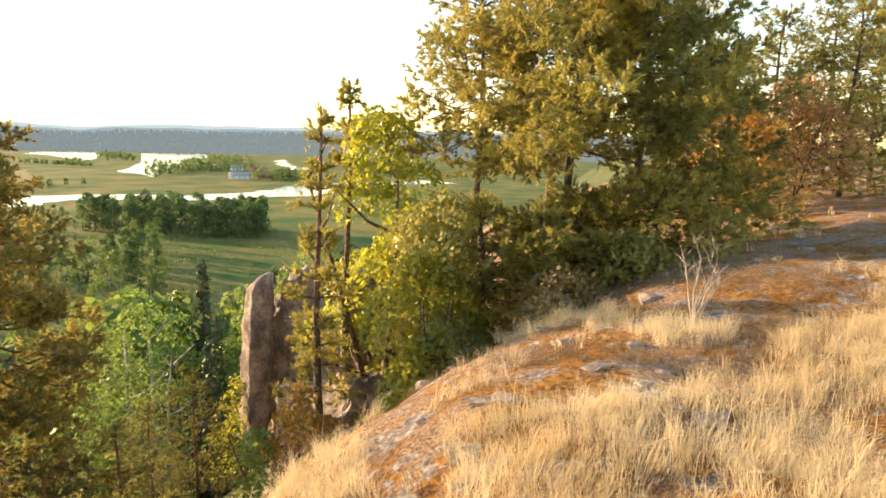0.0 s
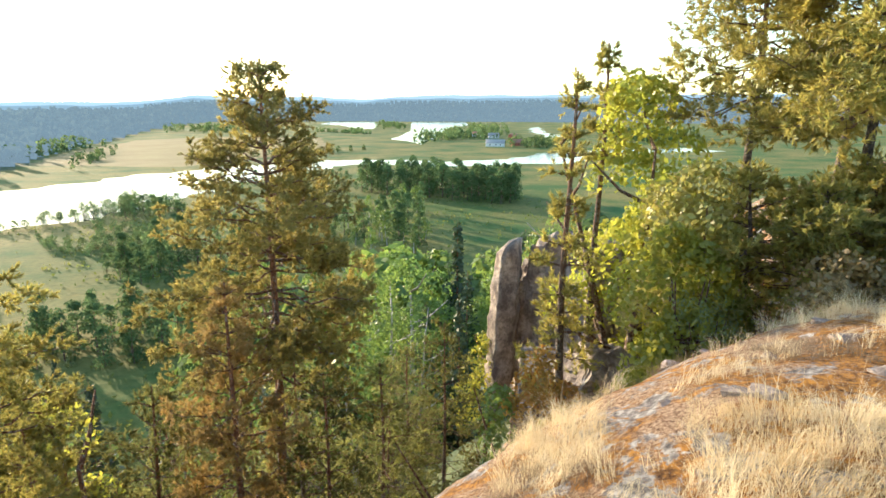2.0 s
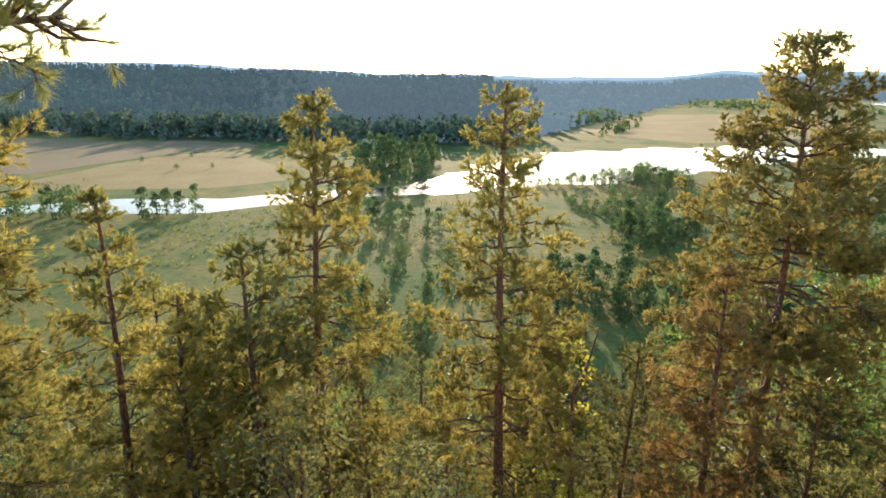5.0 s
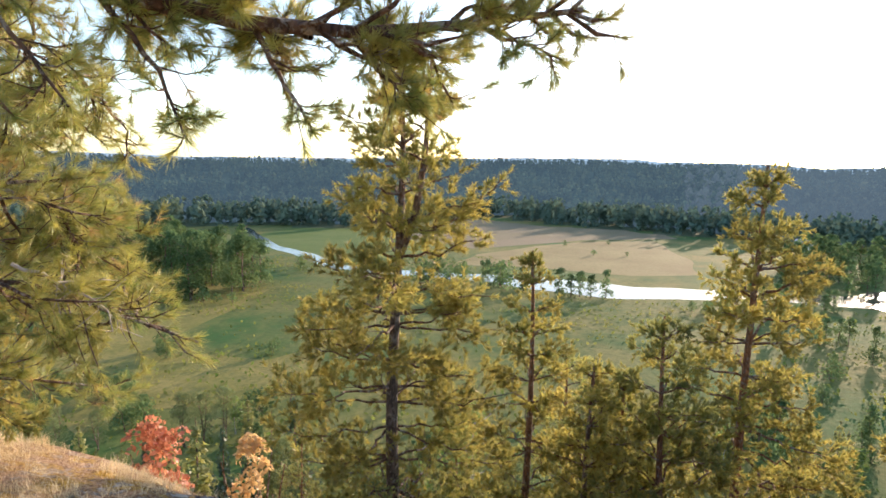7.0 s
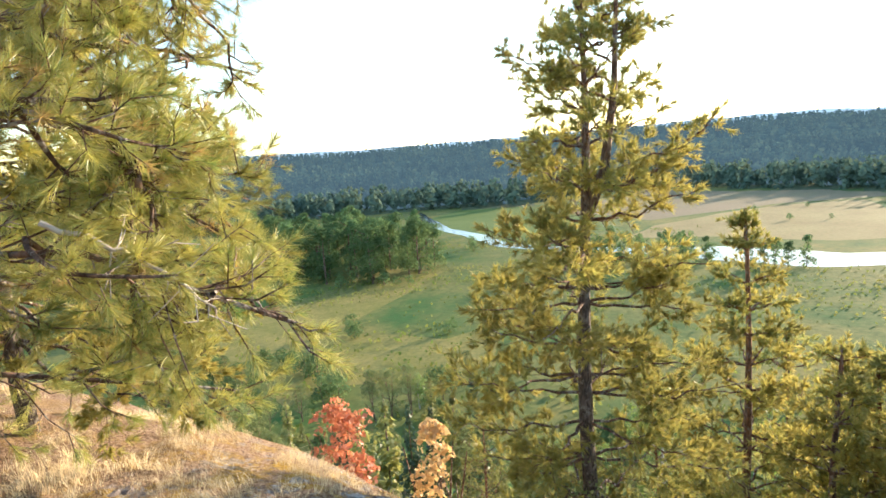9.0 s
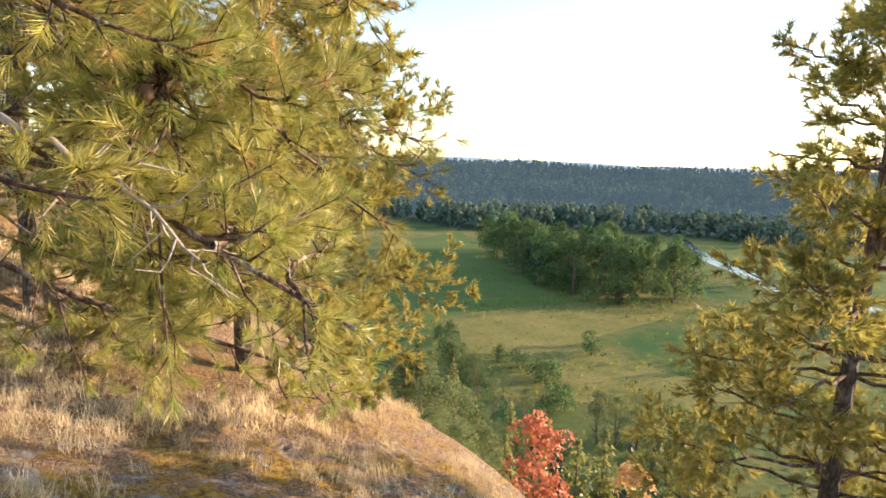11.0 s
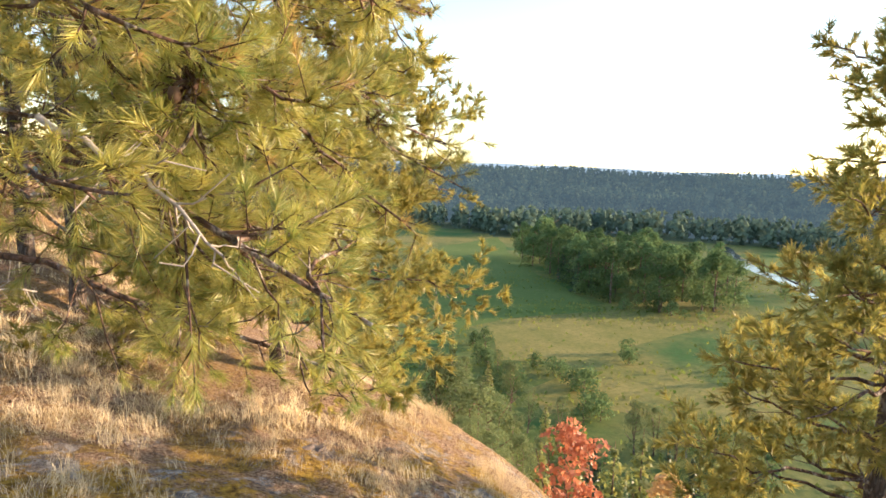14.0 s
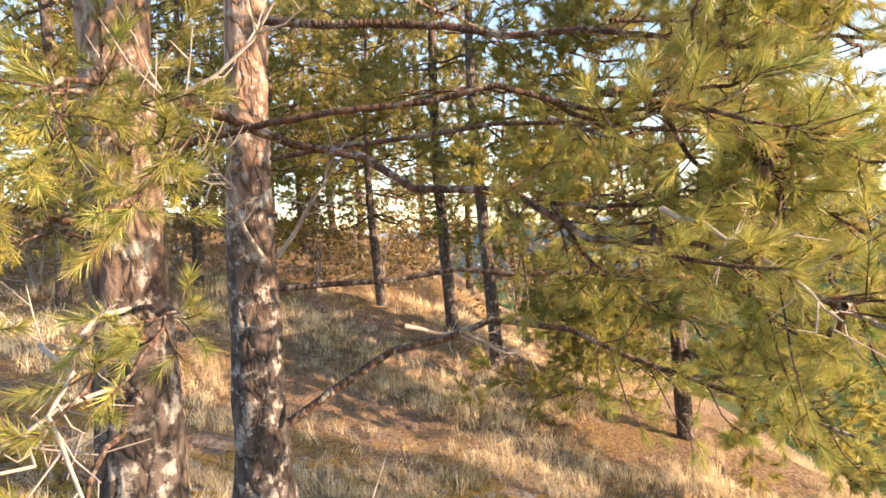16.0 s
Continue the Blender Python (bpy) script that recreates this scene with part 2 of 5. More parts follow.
LEAF_PEACH = leafy("leaves_peach", (0.58, 0.38, 0.17), (0.64, 0.46, 0.22), (0.46, 0.34, 0.14), 1.2, 0.5)
LEAF_BIRCH = leafy("leaves_birch", (0.17, 0.28, 0.06), (0.32, 0.38, 0.075), (0.13, 0.21, 0.045), 0.25, 0.5)
LEAF_DARK = leafy("leaves_dark_green", (0.12, 0.19, 0.08), (0.22, 0.27, 0.10), (0.10, 0.165, 0.065), 0.12, 0.48, 0.0)
SPRUCE = leafy("spruce_needles", (0.06, 0.10, 0.045), (0.11, 0.14, 0.055), (0.05, 0.085, 0.04), 0.3, 0.3)


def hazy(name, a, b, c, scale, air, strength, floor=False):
    """Far woods; the kilometres of evening air are put in as a bluish emission."""
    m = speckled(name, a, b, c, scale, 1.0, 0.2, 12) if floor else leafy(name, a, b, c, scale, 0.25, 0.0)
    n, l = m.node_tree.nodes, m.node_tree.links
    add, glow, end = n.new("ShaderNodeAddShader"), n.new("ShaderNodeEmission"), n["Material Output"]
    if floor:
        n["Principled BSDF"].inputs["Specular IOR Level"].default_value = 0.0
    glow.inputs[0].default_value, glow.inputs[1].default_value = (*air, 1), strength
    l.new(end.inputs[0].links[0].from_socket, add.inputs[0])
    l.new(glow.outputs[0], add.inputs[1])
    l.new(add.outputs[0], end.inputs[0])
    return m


# each material emits its own share of painted haze
FAR_RIDGE = hazy("ridge_forest_haze_glow", (0.02, 0.034, 0.028), (0.085, 0.115, 0.07), (0.02, 0.034, 0.028), 0.012, (0.29, 0.45, 0.56), 0.066)
FAR_FLOOR = hazy("ridge_floor_haze_glow", (0.02, 0.034, 0.028), (0.06, 0.08, 0.05), (0.02, 0.034, 0.028), 0.012, (0.29, 0.45, 0.56), 0.064, True)
FAR_MID = hazy("nearer_forest_haze_glow", (0.03, 0.045, 0.038), (0.05, 0.065, 0.05), (0.026, 0.04, 0.034), 0.005, (0.33, 0.46, 0.55), 0.098)
MID_FLOOR = hazy("nearer_floor_haze_glow", (0.03, 0.045, 0.038), (0.05, 0.065, 0.05), (0.026, 0.04, 0.034), 0.015, (0.33, 0.46, 0.55), 0.094, True)
BLUE_FLOOR = hazy("distant_floor_haze_glow", (0.04, 0.055, 0.05), (0.06, 0.075, 0.06), (0.035, 0.05, 0.045), 0.01, (0.36, 0.48, 0.57), 0.155, True)
FAR_BLUE = hazy("distant_forest_haze_glow", (0.04, 0.055, 0.05), (0.06, 0.075, 0.06), (0.035, 0.05, 0.045), 0.004, (0.36, 0.48, 0.57), 0.16)
# green raised and blued in the base colour to stand in for haze
FAR_WOODS = leafy("far_conifers_haze_tint", (0.075, 0.115, 0.085), (0.13, 0.165, 0.105), (0.065, 0.10, 0.08), 0.012, 0.25, 0.0)
DRY_GRASS = leafy("dry_grass", (0.84, 0.72, 0.47), (0.70, 0.53, 0.28), (0.90, 0.80, 0.56), 1.0, 0.4, 0.02)
HEATH = leafy("withered_heath", (0.26, 0.19, 0.12), (0.42, 0.34, 0.24), (0.16, 0.10, 0.06), 1.5, 0.3, 0.0)
TALL_GRASS = leafy("meadow_grass", (0.11, 0.18, 0.035), (0.27, 0.25, 0.07), (0.16, 0.18, 0.045), 0.05, 0.45, 0.0)
LEAF_BROWN = leafy("leaves_brown", (0.26, 0.17, 0.07), (0.34, 0.24, 0.09), (0.2, 0.17, 0.06), 1.0, 0.4)
LEAF_OLIVE = leafy("leaves_olive", (0.24, 0.27, 0.06), (0.40, 0.37, 0.08), (0.30, 0.24, 0.08), 1.0, 0.5)
LEAF_RUST = leafy("leaves_rusty", (0.50, 0.27, 0.10), (0.62, 0.38, 0.15), (0.42, 0.24, 0.09), 1.2, 0.5)
LEAF_SALLOW = leafy("leaves_grey_green", (0.16, 0.20, 0.085), (0.27, 0.29, 0.12), (0.13, 0.17, 0.075), 0.3, 0.48, 0.0)
BIRCH_BARK = speckled("birch_bark", (0.4, 0.37, 0.33), (0.55, 0.52, 0.47), (0.1, 0.09, 0.08), 2, 0.8, 0.01, 6)


# ---- mesh helpers ----
def mesh_of(name, verts, polys, mats=(), smooth=False, slots=None):
    """A mesh from an array of places and a list of index arrays, each of one number of corners."""
    me = bpy.data.meshes.new(name)
    verts = np.asarray(verts, np.float32)
    polys = [np.asarray(p, np.int32) for p in polys if len(p)]
    totals = np.concatenate([np.full(len(p), p.shape[1], np.int32) for p in polys])
    loops = np.concatenate([p.ravel() for p in polys])
    me.vertices.add(len(verts))
    me.vertices.foreach_set("co", verts.ravel())
    me.loops.add(len(loops))
    me.loops.foreach_set("vertex_index", loops)
    me.polygons.add(len(totals))
    me.polygons.foreach_set("loop_start", np.concatenate([[0], np.cumsum(totals)[:-1]]).astype(np.int32))
    me.polygons.foreach_set("loop_total", totals)
    for mat in mats:
        me.materials.append(mat)
    if slots is not None:
        me.polygons.foreach_set("material_index", np.asarray(slots, np.int32))
    if smooth:
        me.polygons.foreach_set("use_smooth", np.ones(len(totals), bool))
    me.update(calc_edges=True)
    me.validate()
    return me


class Build:
    """Gathers pieces of one mesh."""

    def __init__(self):
        self.v, self.quads, self.tris, self.n = [], [], [], 0

    def add(self, verts, quads=None, tris=None):
        verts = np.asarray(verts, float).reshape(-1, 3)
        if quads is not None and len(quads):
            self.quads.append(np.asarray(quads) + self.n)
        if tris is not None and len(tris):
            self.tris.append(np.asarray(tris) + self.n)
        self.v.append(verts)
        self.n += len(verts)

    def tube(self, pts, radii, sides=6, rough=0.0):
        pts, radii = np.asarray(pts, float), np.asarray(radii, float)
        d = np.gradient(pts, axis=0)
        d /= np.linalg.norm(d, axis=1)[:, None] + 1e-9
        ref = np.array([0.31, 0.2, 0.93]) if abs(d[0][2]) < 0.8 else np.array([1.0, 0.1, 0.0])
        u = np.cross(d, ref)
        u /= np.linalg.norm(u, axis=1)[:, None] + 1e-9
        w = np.cross(d, u)
        a = np.linspace(0, 2 * np.pi, sides, endpoint=False)
        r = radii[:, None] * (1 + rough * rng.standard_normal((len(pts), sides)))
        ring = pts[:, None] + r[..., None] * (np.cos(a)[None, :, None] * u[:, None] + np.sin(a)[None, :, None] * w[:, None])
        i, j = np.meshgrid(np.arange(len(pts) - 1), np.arange(sides), indexing="ij")
        k = (j + 1) % sides
        q = np.stack([i * sides + j, i * sides + k, (i + 1) * sides + k, (i + 1) * sides + j], -1).reshape(-1, 4)
        self.add(ring.reshape(-1, 3), q)

    def object(self, name, mat, parent=None, label="", smooth=False):
        if not self.v:
            return None
        polys = ([np.concatenate(self.quads)] if self.quads else []) + ([np.concatenate(self.tris)] if self.tris else [])
        ob = new(name, mesh_of(name, np.concatenate(self.v), polys, [mat], smooth))
        if parent is not None:
            ob.parent = parent
        if label:
            ob["label"] = label
        return ob


def unit(v):
    return v / (np.linalg.norm(v, axis=-1, keepdims=True) + 1e-9)


def needles(build, base, axis, count, length, width, spread=0.75, stem=0.12):
    """Tufts: at each base, along its axis, count thin needles that point forward and outward."""
    n = len(base)
    if not n:
        return
    base, axis = np.repeat(base, count, 0), np.repeat(unit(axis), count, 0)
    along = rng.random((n * count, 1)) ** 0.7
    out = unit(np.cross(axis, rng.standard_normal((n * count, 3))))
    way = unit(axis * (0.55 + 0.7 * along) + out * spread * (0.6 + 0.6 * rng.random((n * count, 1))))
    side = unit(np.cross(way, rng.standard_normal((n * count, 3))))
    root = base + axis * along * stem
    tip = root + way * length * (0.7 + 0.5 * rng.random((n * count, 1)))
    v = np.stack([root - side * width / 2, root + side * width / 2, tip], 1).reshape(-1, 3)
    build.add(v, None, np.arange(len(v)).reshape(-1, 3))


def cards(build, centre, size, normal=None, flat=0.6):
    """Leaves: four-cornered blades with a bent tip, one at each centre."""
    n = len(centre)
    nrm = unit(rng.standard_normal((n, 3)) if normal is None else normal * flat + rng.standard_normal((n, 3)) * (1 - flat))
    a = unit(np.cross(nrm, rng.standard_normal((n, 3))))
    b = np.cross(nrm, a)
    s = (np.asarray(size) * (0.6 + 0.8 * rng.random(n)))[:, None]
    v = np.stack([centre - a * s * 0.5, centre + b * s * 0.32, centre + a * s * 0.5 + nrm * s * 0.12, centre - b * s * 0.32], 1)
    build.add(v.reshape(-1, 3), np.arange(4 * n).reshape(-1, 4))


def empty(name, m, label, category, group="", kind=""):
    ob = new(name)
    ob.matrix_world = m
    ob.empty_display_size = 0.2
    return tagged(ob, label, category, group, kind)


# ---- the ground: a rocky hilltop that breaks off towards the valley ----
BRINK_Y = [-100, -40, -20, -12, -8.7, -6.5, -4.2, -2, 0, 1.5, 2.6, 3.7, 5, 6, 7, 8.2, 9.4, 11, 14, 18, 24, 40, 100]
BRINK_X = [40, 2, -6, -7.0, -6.0, -5.6, -4.9, -4.1, -3.2, -1.9, -0.8, 0.0, 0.7, 1.2, 2.4, 3.7, 4.2, 4.2, 3.6, 3.4, 4.2, 12, 60]
DROP_E = [0, 1, 2, 3, 4, 6, 8, 12, 20, 40, 70, 85, 100]
DROP_Z = [0, 0.12, 0.5, 1.2, 2.2, 4.9, 7.2, 10, 15, 25.5, 39.5, 42.5, 43.5]
SKY_AZ = [0, 10, 20, 24, 27, 31, 36, 41, 46, 54, 61, 68, 70.5, 74, 82, 86, 92, 100, 110, 118, 124, 131, 145, 180]
SKY_EL = [1.15, 1.15, 1.1, 1.0, 0.75, 0.9, 0.8, 1.0, 0.4, 0.3, 0.5, 0.45, 0.4, 0.7, 0.85, 1.1, 1.05, 0.95, 0.8, 0.8, 0.7, 0.95, 0.9, 0.9]
BASE_AZ = [0, 40, 47, 54, 60, 66, 82, 91, 97, 110, 117, 126, 137, 148, 180]
BASE_R = [2080, 2060, 1000, 560, 450, 431, 480, 520, 595, 463, 490, 500, 445, 560, 600]


def azimuth(x, y):
    return np.degrees(np.arctan2(-x, y))


def lumps(x, y, scale, seed=0.0):
    """Cheap smooth noise from sines, about -1 to 1."""
    u, v = x / scale + seed, y / scale - 1.7 * seed
    return (np.sin(u * 1.0 + 1.3 * np.sin(v * 0.9)) + np.sin(v * 1.17 + 1.9 * np.sin(u * 0.71 + 1)) + np.sin((u + v) * 0.83 + seed * 3)) / 3


def brink(x, y):
    """Metres beyond the edge of the hilltop."""
    xb = sum(np.interp(y + k, BRINK_Y, BRINK_X) for k in (-1.2, -0.6, 0, 0.6, 1.2)) / 5
    return xb - x


def ground_z(x, y):
    x, y = np.asarray(x, float), np.asarray(y, float)
    e = brink(x, y)
    top = 43.35 + np.where(x > 0, 0.12 * np.minimum(x, 14), 0.234 * x.clip(-12, 0)) + np.where(y < 0, 0.012 * y.clip(-40, 0) + 0.17 * (-6.8 - y).clip(0, 11) * ((x + 6.5) / 3).clip(0, 1), -0.05 * y.clip(0, 40))
    drop = sum(np.interp(e + k, DROP_E, DROP_Z) for k in (-0.5, 0, 0.5)) / 3
    rough = 0.065 * lumps(x, y, 0.55, 1) + 0.09 * lumps(x, y, 1.3, 2) + 0.03 * lumps(x, y, 0.23, 3) + 0.034 * lumps(x, y, 0.11, 9) * (lumps(x, y, 0.8, 5) + 0.6) + 0.018 * lumps(x, y, 0.052, 11)
    hill = top - drop + rough + (e > 3) * 0.5 * lumps(x, y, 4, 4) * np.clip((e - 3) / 6, 0, 1)
    back = np.clip((np.hypot(x, y) - 180) / 160, 0, 1)
    hill = hill * (1 - back * back * (3 - 2 * back))
    r, az = np.hypot(x, y), np.abs(azimuth(x, y))
    r0, el = np.interp(az, BASE_AZ, BASE_R), np.interp(az, SKY_AZ, SKY_EL)
    r1 = r0 + 1100
    rise = np.clip((r - r0) / 1100, 0, 1)
    ridge = (30 + np.tan(np.radians(el - 0.45 * (az < 60))) * r1) * (0.25 * rise + 0.75 * rise * rise * (3 - 2 * rise))
    ridge *= 1 + 0.08 * lumps(x, y, 130, 5) * rise
    return np.maximum(hill, np.maximum(ridge, 0))


def gz(x, y):
    return float(ground_z(np.array([x]), np.array([y]))[0])


def make_ground():
    rings = [0.0] + list(0.3 * 1.08 ** np.arange(0, 16)) + list(np.arange(1.05, 11, 0.085))
    rings = np.array(rings + [11 * 1.055 ** k for k in range(1, 114)] + [4900])
    spokes = 380
    a = np.linspace(0, 2 * np.pi, spokes, endpoint=False)
    x, y = -1.5 + rings[1:, None] * np.cos(a), -0.5 + rings[1:, None] * np.sin(a)
    v = np.stack([x, y, ground_z(x, y)], -1).reshape(-1, 3)
    i, j = np.meshgrid(np.arange(len(rings) - 2), np.arange(spokes), indexing="ij")
    k = (j + 1) % spokes
    q = np.stack([i * spokes + j, (i + 1) * spokes + j, (i + 1) * spokes + k, i * spokes + k], -1).reshape(-1, 4)
    c = v[q].mean(1)
    e, z = brink(c[:, 0], c[:, 1]), c[:, 2]
    r = np.hypot(c[:, 0], c[:, 1])
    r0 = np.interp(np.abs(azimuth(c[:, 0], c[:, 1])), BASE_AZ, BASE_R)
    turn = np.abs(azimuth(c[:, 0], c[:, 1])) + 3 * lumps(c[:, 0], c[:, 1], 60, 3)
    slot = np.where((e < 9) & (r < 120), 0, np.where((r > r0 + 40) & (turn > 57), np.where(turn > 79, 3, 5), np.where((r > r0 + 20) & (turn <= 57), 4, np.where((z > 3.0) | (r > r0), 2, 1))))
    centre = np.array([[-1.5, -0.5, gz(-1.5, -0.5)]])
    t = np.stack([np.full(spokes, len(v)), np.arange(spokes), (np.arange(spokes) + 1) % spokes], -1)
    # slots 3 to 5 give the far ground the same emitted haze
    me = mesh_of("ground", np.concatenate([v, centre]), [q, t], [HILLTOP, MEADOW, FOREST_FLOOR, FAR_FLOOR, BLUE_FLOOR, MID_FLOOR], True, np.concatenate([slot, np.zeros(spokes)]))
    return tagged(new("ground", me), "rocky hilltop with dry grass above a green river valley", "ground", kind="structure")


ground = make_ground()


def ribbon(name, centre, mat, z, label):
    """A strip of land or water along a line of (x, y, width)."""
    c = np.array(centre, float)
    s = np.r_[0, np.cumsum(np.hypot(*np.diff(c[:, :2], axis=0).T))]
    t = np.arange(0, s[-1], 6.0)
    pts = np.stack([sum(np.interp(t + k, s, c[:, i]) for k in (-15, -7, 0, 7, 15)) / 5 for i in range(3)], -1)
    d = np.gradient(pts[:, :2], axis=0)
    d /= np.linalg.norm(d, axis=1)[:, None]
    nrm = np.stack([-d[:, 1], d[:, 0]], -1)
    half = pts[:, 2:] / 2
    wob = 1 + 0.12 * np.sin(t[:, None] / 11) + 0.1 * np.sin(t[:, None] / 4.3 + 2)
    wob2 = 1 + 0.12 * np.sin(t[:, None] / 13 + 1) + 0.1 * np.sin(t[:, None] / 5.1)
    l, r = pts[:, :2] + nrm * half * wob, pts[:, :2] - nrm * half * wob2
    v = np.concatenate([np.c_[l, np.full(len(l), z)], np.c_[r, np.full(len(r), z)]])
    i = np.arange(len(l) - 1)
    q = np.stack([i, i + 1, i + 1 + len(l), i + len(l)], -1)[:, ::-1]
    me = mesh_of(name, v, [q], [mat])
    return tagged(new(name, me), label, name.split("_")[-1], kind="structure")


def outline(name, pts, mat, z, label, category, wobble=4.0):
    """A flat patch of land or water with an uneven edge."""
    c = np.array(pts, float)
    d = np.vstack([c, c[:1]])
    s = np.r_[0, np.cumsum(np.hypot(*np.diff(d, axis=0).T))]
    t = np.linspace(0, s[-1], 160, endpoint=False)
    p = np.stack([np.interp(t, s, d[:, 0]), np.interp(t, s, d[:, 1])], -1)
    p += wobble * np.stack([lumps(p[:, 0], p[:, 1], 17, 1), lumps(p[:, 0], p[:, 1], 13, 2)], -1)
    bm = bmesh.new()
    f = bm.faces.new([bm.verts.new((px, py, z)) for px, py in p])
    bmesh.ops.triangulate(bm, faces=[f])
    bmesh.ops.recalc_face_normals(bm, faces=bm.faces)
    if sum(g.normal.z for g in bm.faces) < 0:
        bmesh.ops.reverse_faces(bm, faces=bm.faces)
    me = bpy.data.meshes.new(name)
    bm.to_mesh(me)
    bm.free()
    me.materials.append(mat)
    return tagged(new(name, me), label, category, kind="structure")


RIVER = [(-420, -232, 9), (-325, -162, 9), (-308, -140, 9), (-285, -116, 9), (-266, -104, 9), (-258, -70, 11), (-256, -30, 16), (-246, -3, 32), (-240, 20, 27),
         (-240, 44, 19), (-246, 76, 15), (-240, 92, 19), (-241, 112, 26), (-252, 138, 44), (-262, 170, 76), (-274, 215, 98), (-290, 275, 98), (-290, 330, 86), (-286, 390, 76),
         (-270, 450, 52), (-240, 484, 44), (-205, 486, 42), (-172, 482, 42), (-142, 516, 44), (-108, 545, 64), (-100, 620, 56), (-50, 700, 50), (40, 770, 60)]
LAKE = [(-767, 1828), (-615, 1911), (-493, 1554), (-500, 1444), (-430, 1189), (-372, 988), (-326, 846), (-292, 725), (-345, 804), (-385, 838), (-423, 965), (-488, 1162)]
LAKE_WEST = [(-911, 1524), (-1130, 2027), (-1026, 2087), (-722, 1495), (-615, 1251), (-648, 1235), (-810, 1451)]
ribbon("river_water", RIVER, WATER, 0.05, "calm bright river winding through green meadows")
outline("lake_water", LAKE, WATER, 0.05, "pale calm lake beyond the river meadows", "lake", 5)
outline("lake_water", LAKE_WEST, WATER, 0.05, "narrow pale arm of the lake behind the fields", "lake", 5)
outline("lake_water", [(-314, 1441), (-308, 1540), (-228, 1190), (-150, 1010), (-170, 960), (-241, 1153)], WATER, 0.05, "pale calm lake behind the village", "lake", 8)
outline("field_golden", [(-284, -55), (-330, -45), (-375, -15), (-405, 10), (-425, 55), (-345, 62), (-285, 58), (-278, 30), (-290, -10)], FIELD_GOLD, 0.03, "ripe golden hay field across the river", "field")
outline("field_golden", [(-350, 385), (-428, 360), (-490, 352), (-600, 520), (-690, 675), (-663, 790), (-500, 840), (-345, 600)], FIELD_GOLD, 0.03, "broad golden field beyond the river bend", "field")
outline("field_pale", [(-395, -110), (-560, -85), (-505, -10), (-505, 75), (-440, 72), (-432, 50), (-412, 8), (-350, -48)], FIELD_PALE, 0.03, "pale mown field at the forest edge", "field")
outline("field_green", [(-330, -190), (-440, -200), (-430, -130), (-320, -60), (-290, -100)], FIELD_GREEN, 0.025, "bright green field by the narrow stream", "field")
outline("field_green", [(-112, -170), (-114, -137), (-133, -139), (-153, -136), (-172, -133), (-198, -182), (-240, -254), (-300, -330), (-230, -300), (-150, -215)], FIELD_GREEN, 0.025, "smooth green meadow beside the grove", "field", 2)
outline("field_straw", [(-122, -134), (-154, -130), (-181, -119), (-212, -104), (-174, -101), (-146, -101), (-116, -98), (-102, -109)], STRAW_MEADOW, 0.02, "golden rough meadow in front of the grove", "field", 2)
outline("field_straw", [(-113, -94), (-129, -92), (-132, -80), (-132, -66), (-148, -58), (-119, -48), (-106, -54), (-103, -66), (-98, -77), (-87, -79), (-94, -90)], STRAW_MEADOW, 0.02, "straw-coloured rough meadow below the hill", "field", 2)


# ---- trees, bushes and grass ----
def leaf_crown(height, width, base, count, size, seed, clumps=20):
    """Places and outward directions of leaves on a broad uneven crown."""
    g = np.random.default_rng(seed)
    zc = base + (height - base) * g.random(clumps) ** 0.8
    taper = np.sqrt(np.clip(1 - ((zc - base) / (height - base) - 0.3) ** 2 / 0.5, 0.06, 1))
    a = g.random(clumps) * 2 * np.pi
    rad = width / 2 * taper * g.random(clumps) ** 0.5 * 0.8
    cc = np.stack([rad * np.cos(a), rad * np.sin(a), zc], -1)
    cr = width * (0.11 + 0.12 * g.random(clumps)) * (0.7 + 0.5 * taper)
    cc[0], cr[0] = (0, 0, height - cr[0]), cr[0] * 0.8
    w = cr ** 2
    pick = g.choice(clumps, count, p=w / w.sum())
    d = unit(g.standard_normal((count, 3)))
    d[:, 2] = np.where(d[:, 2] < -0.4, -d[:, 2], d[:, 2])
    p = cc[pick] + d * (cr[pick] * (0.7 + 0.4 * g.random(count) ** 0.5))[:, None] * np.array([1, 1, 1.15])
    return p, d


def broadleaf(name, height, width, base, count, size, mat, seed, m, label, category="tree", group="", bark=None, stems=1, flat=0.45, clumps=20):
    t = empty(name, m, label, category, group)
    b = Build()
    g = np.random.default_rng(seed + 99)
    for s in range(stems):
        lean = g.standard_normal(2) * (0.05 if stems == 1 else 0.16) * height
        z = np.linspace(-0.4, height * 0.86, 7)
        f = np.clip(z / height, 0, 1)[:, None]
        pts = np.c_[f * lean + 0.02 * height * np.sin(3 * f + s), z]
        b.tube(pts, height * 0.018 / stems ** 0.4 * (1.05 - f[:, 0]) + 0.004, 6 if stems == 1 else 4)
        for k in range(6 if stems < 3 else 3):
            i = 2 + k % 5
            aa = g.random() * 6.28
            end = pts[i] + np.array([math.cos(aa) * width * 0.33, math.sin(aa) * width * 0.33, height * 0.12])
            b.tube([pts[i], (pts[i] + end) / 2 + (0, 0, -0.02 * height), end], [height * 0.007, height * 0.005, height * 0.002], 3)
    b.object("trunk", bark or TWIG, t)
    c = Build()
    p, d = leaf_crown(height, width, base, count, size, seed, clumps)
    cards(c, p, np.full(len(p), size), d, flat)
    c.object("crown", mat, t)
    return t


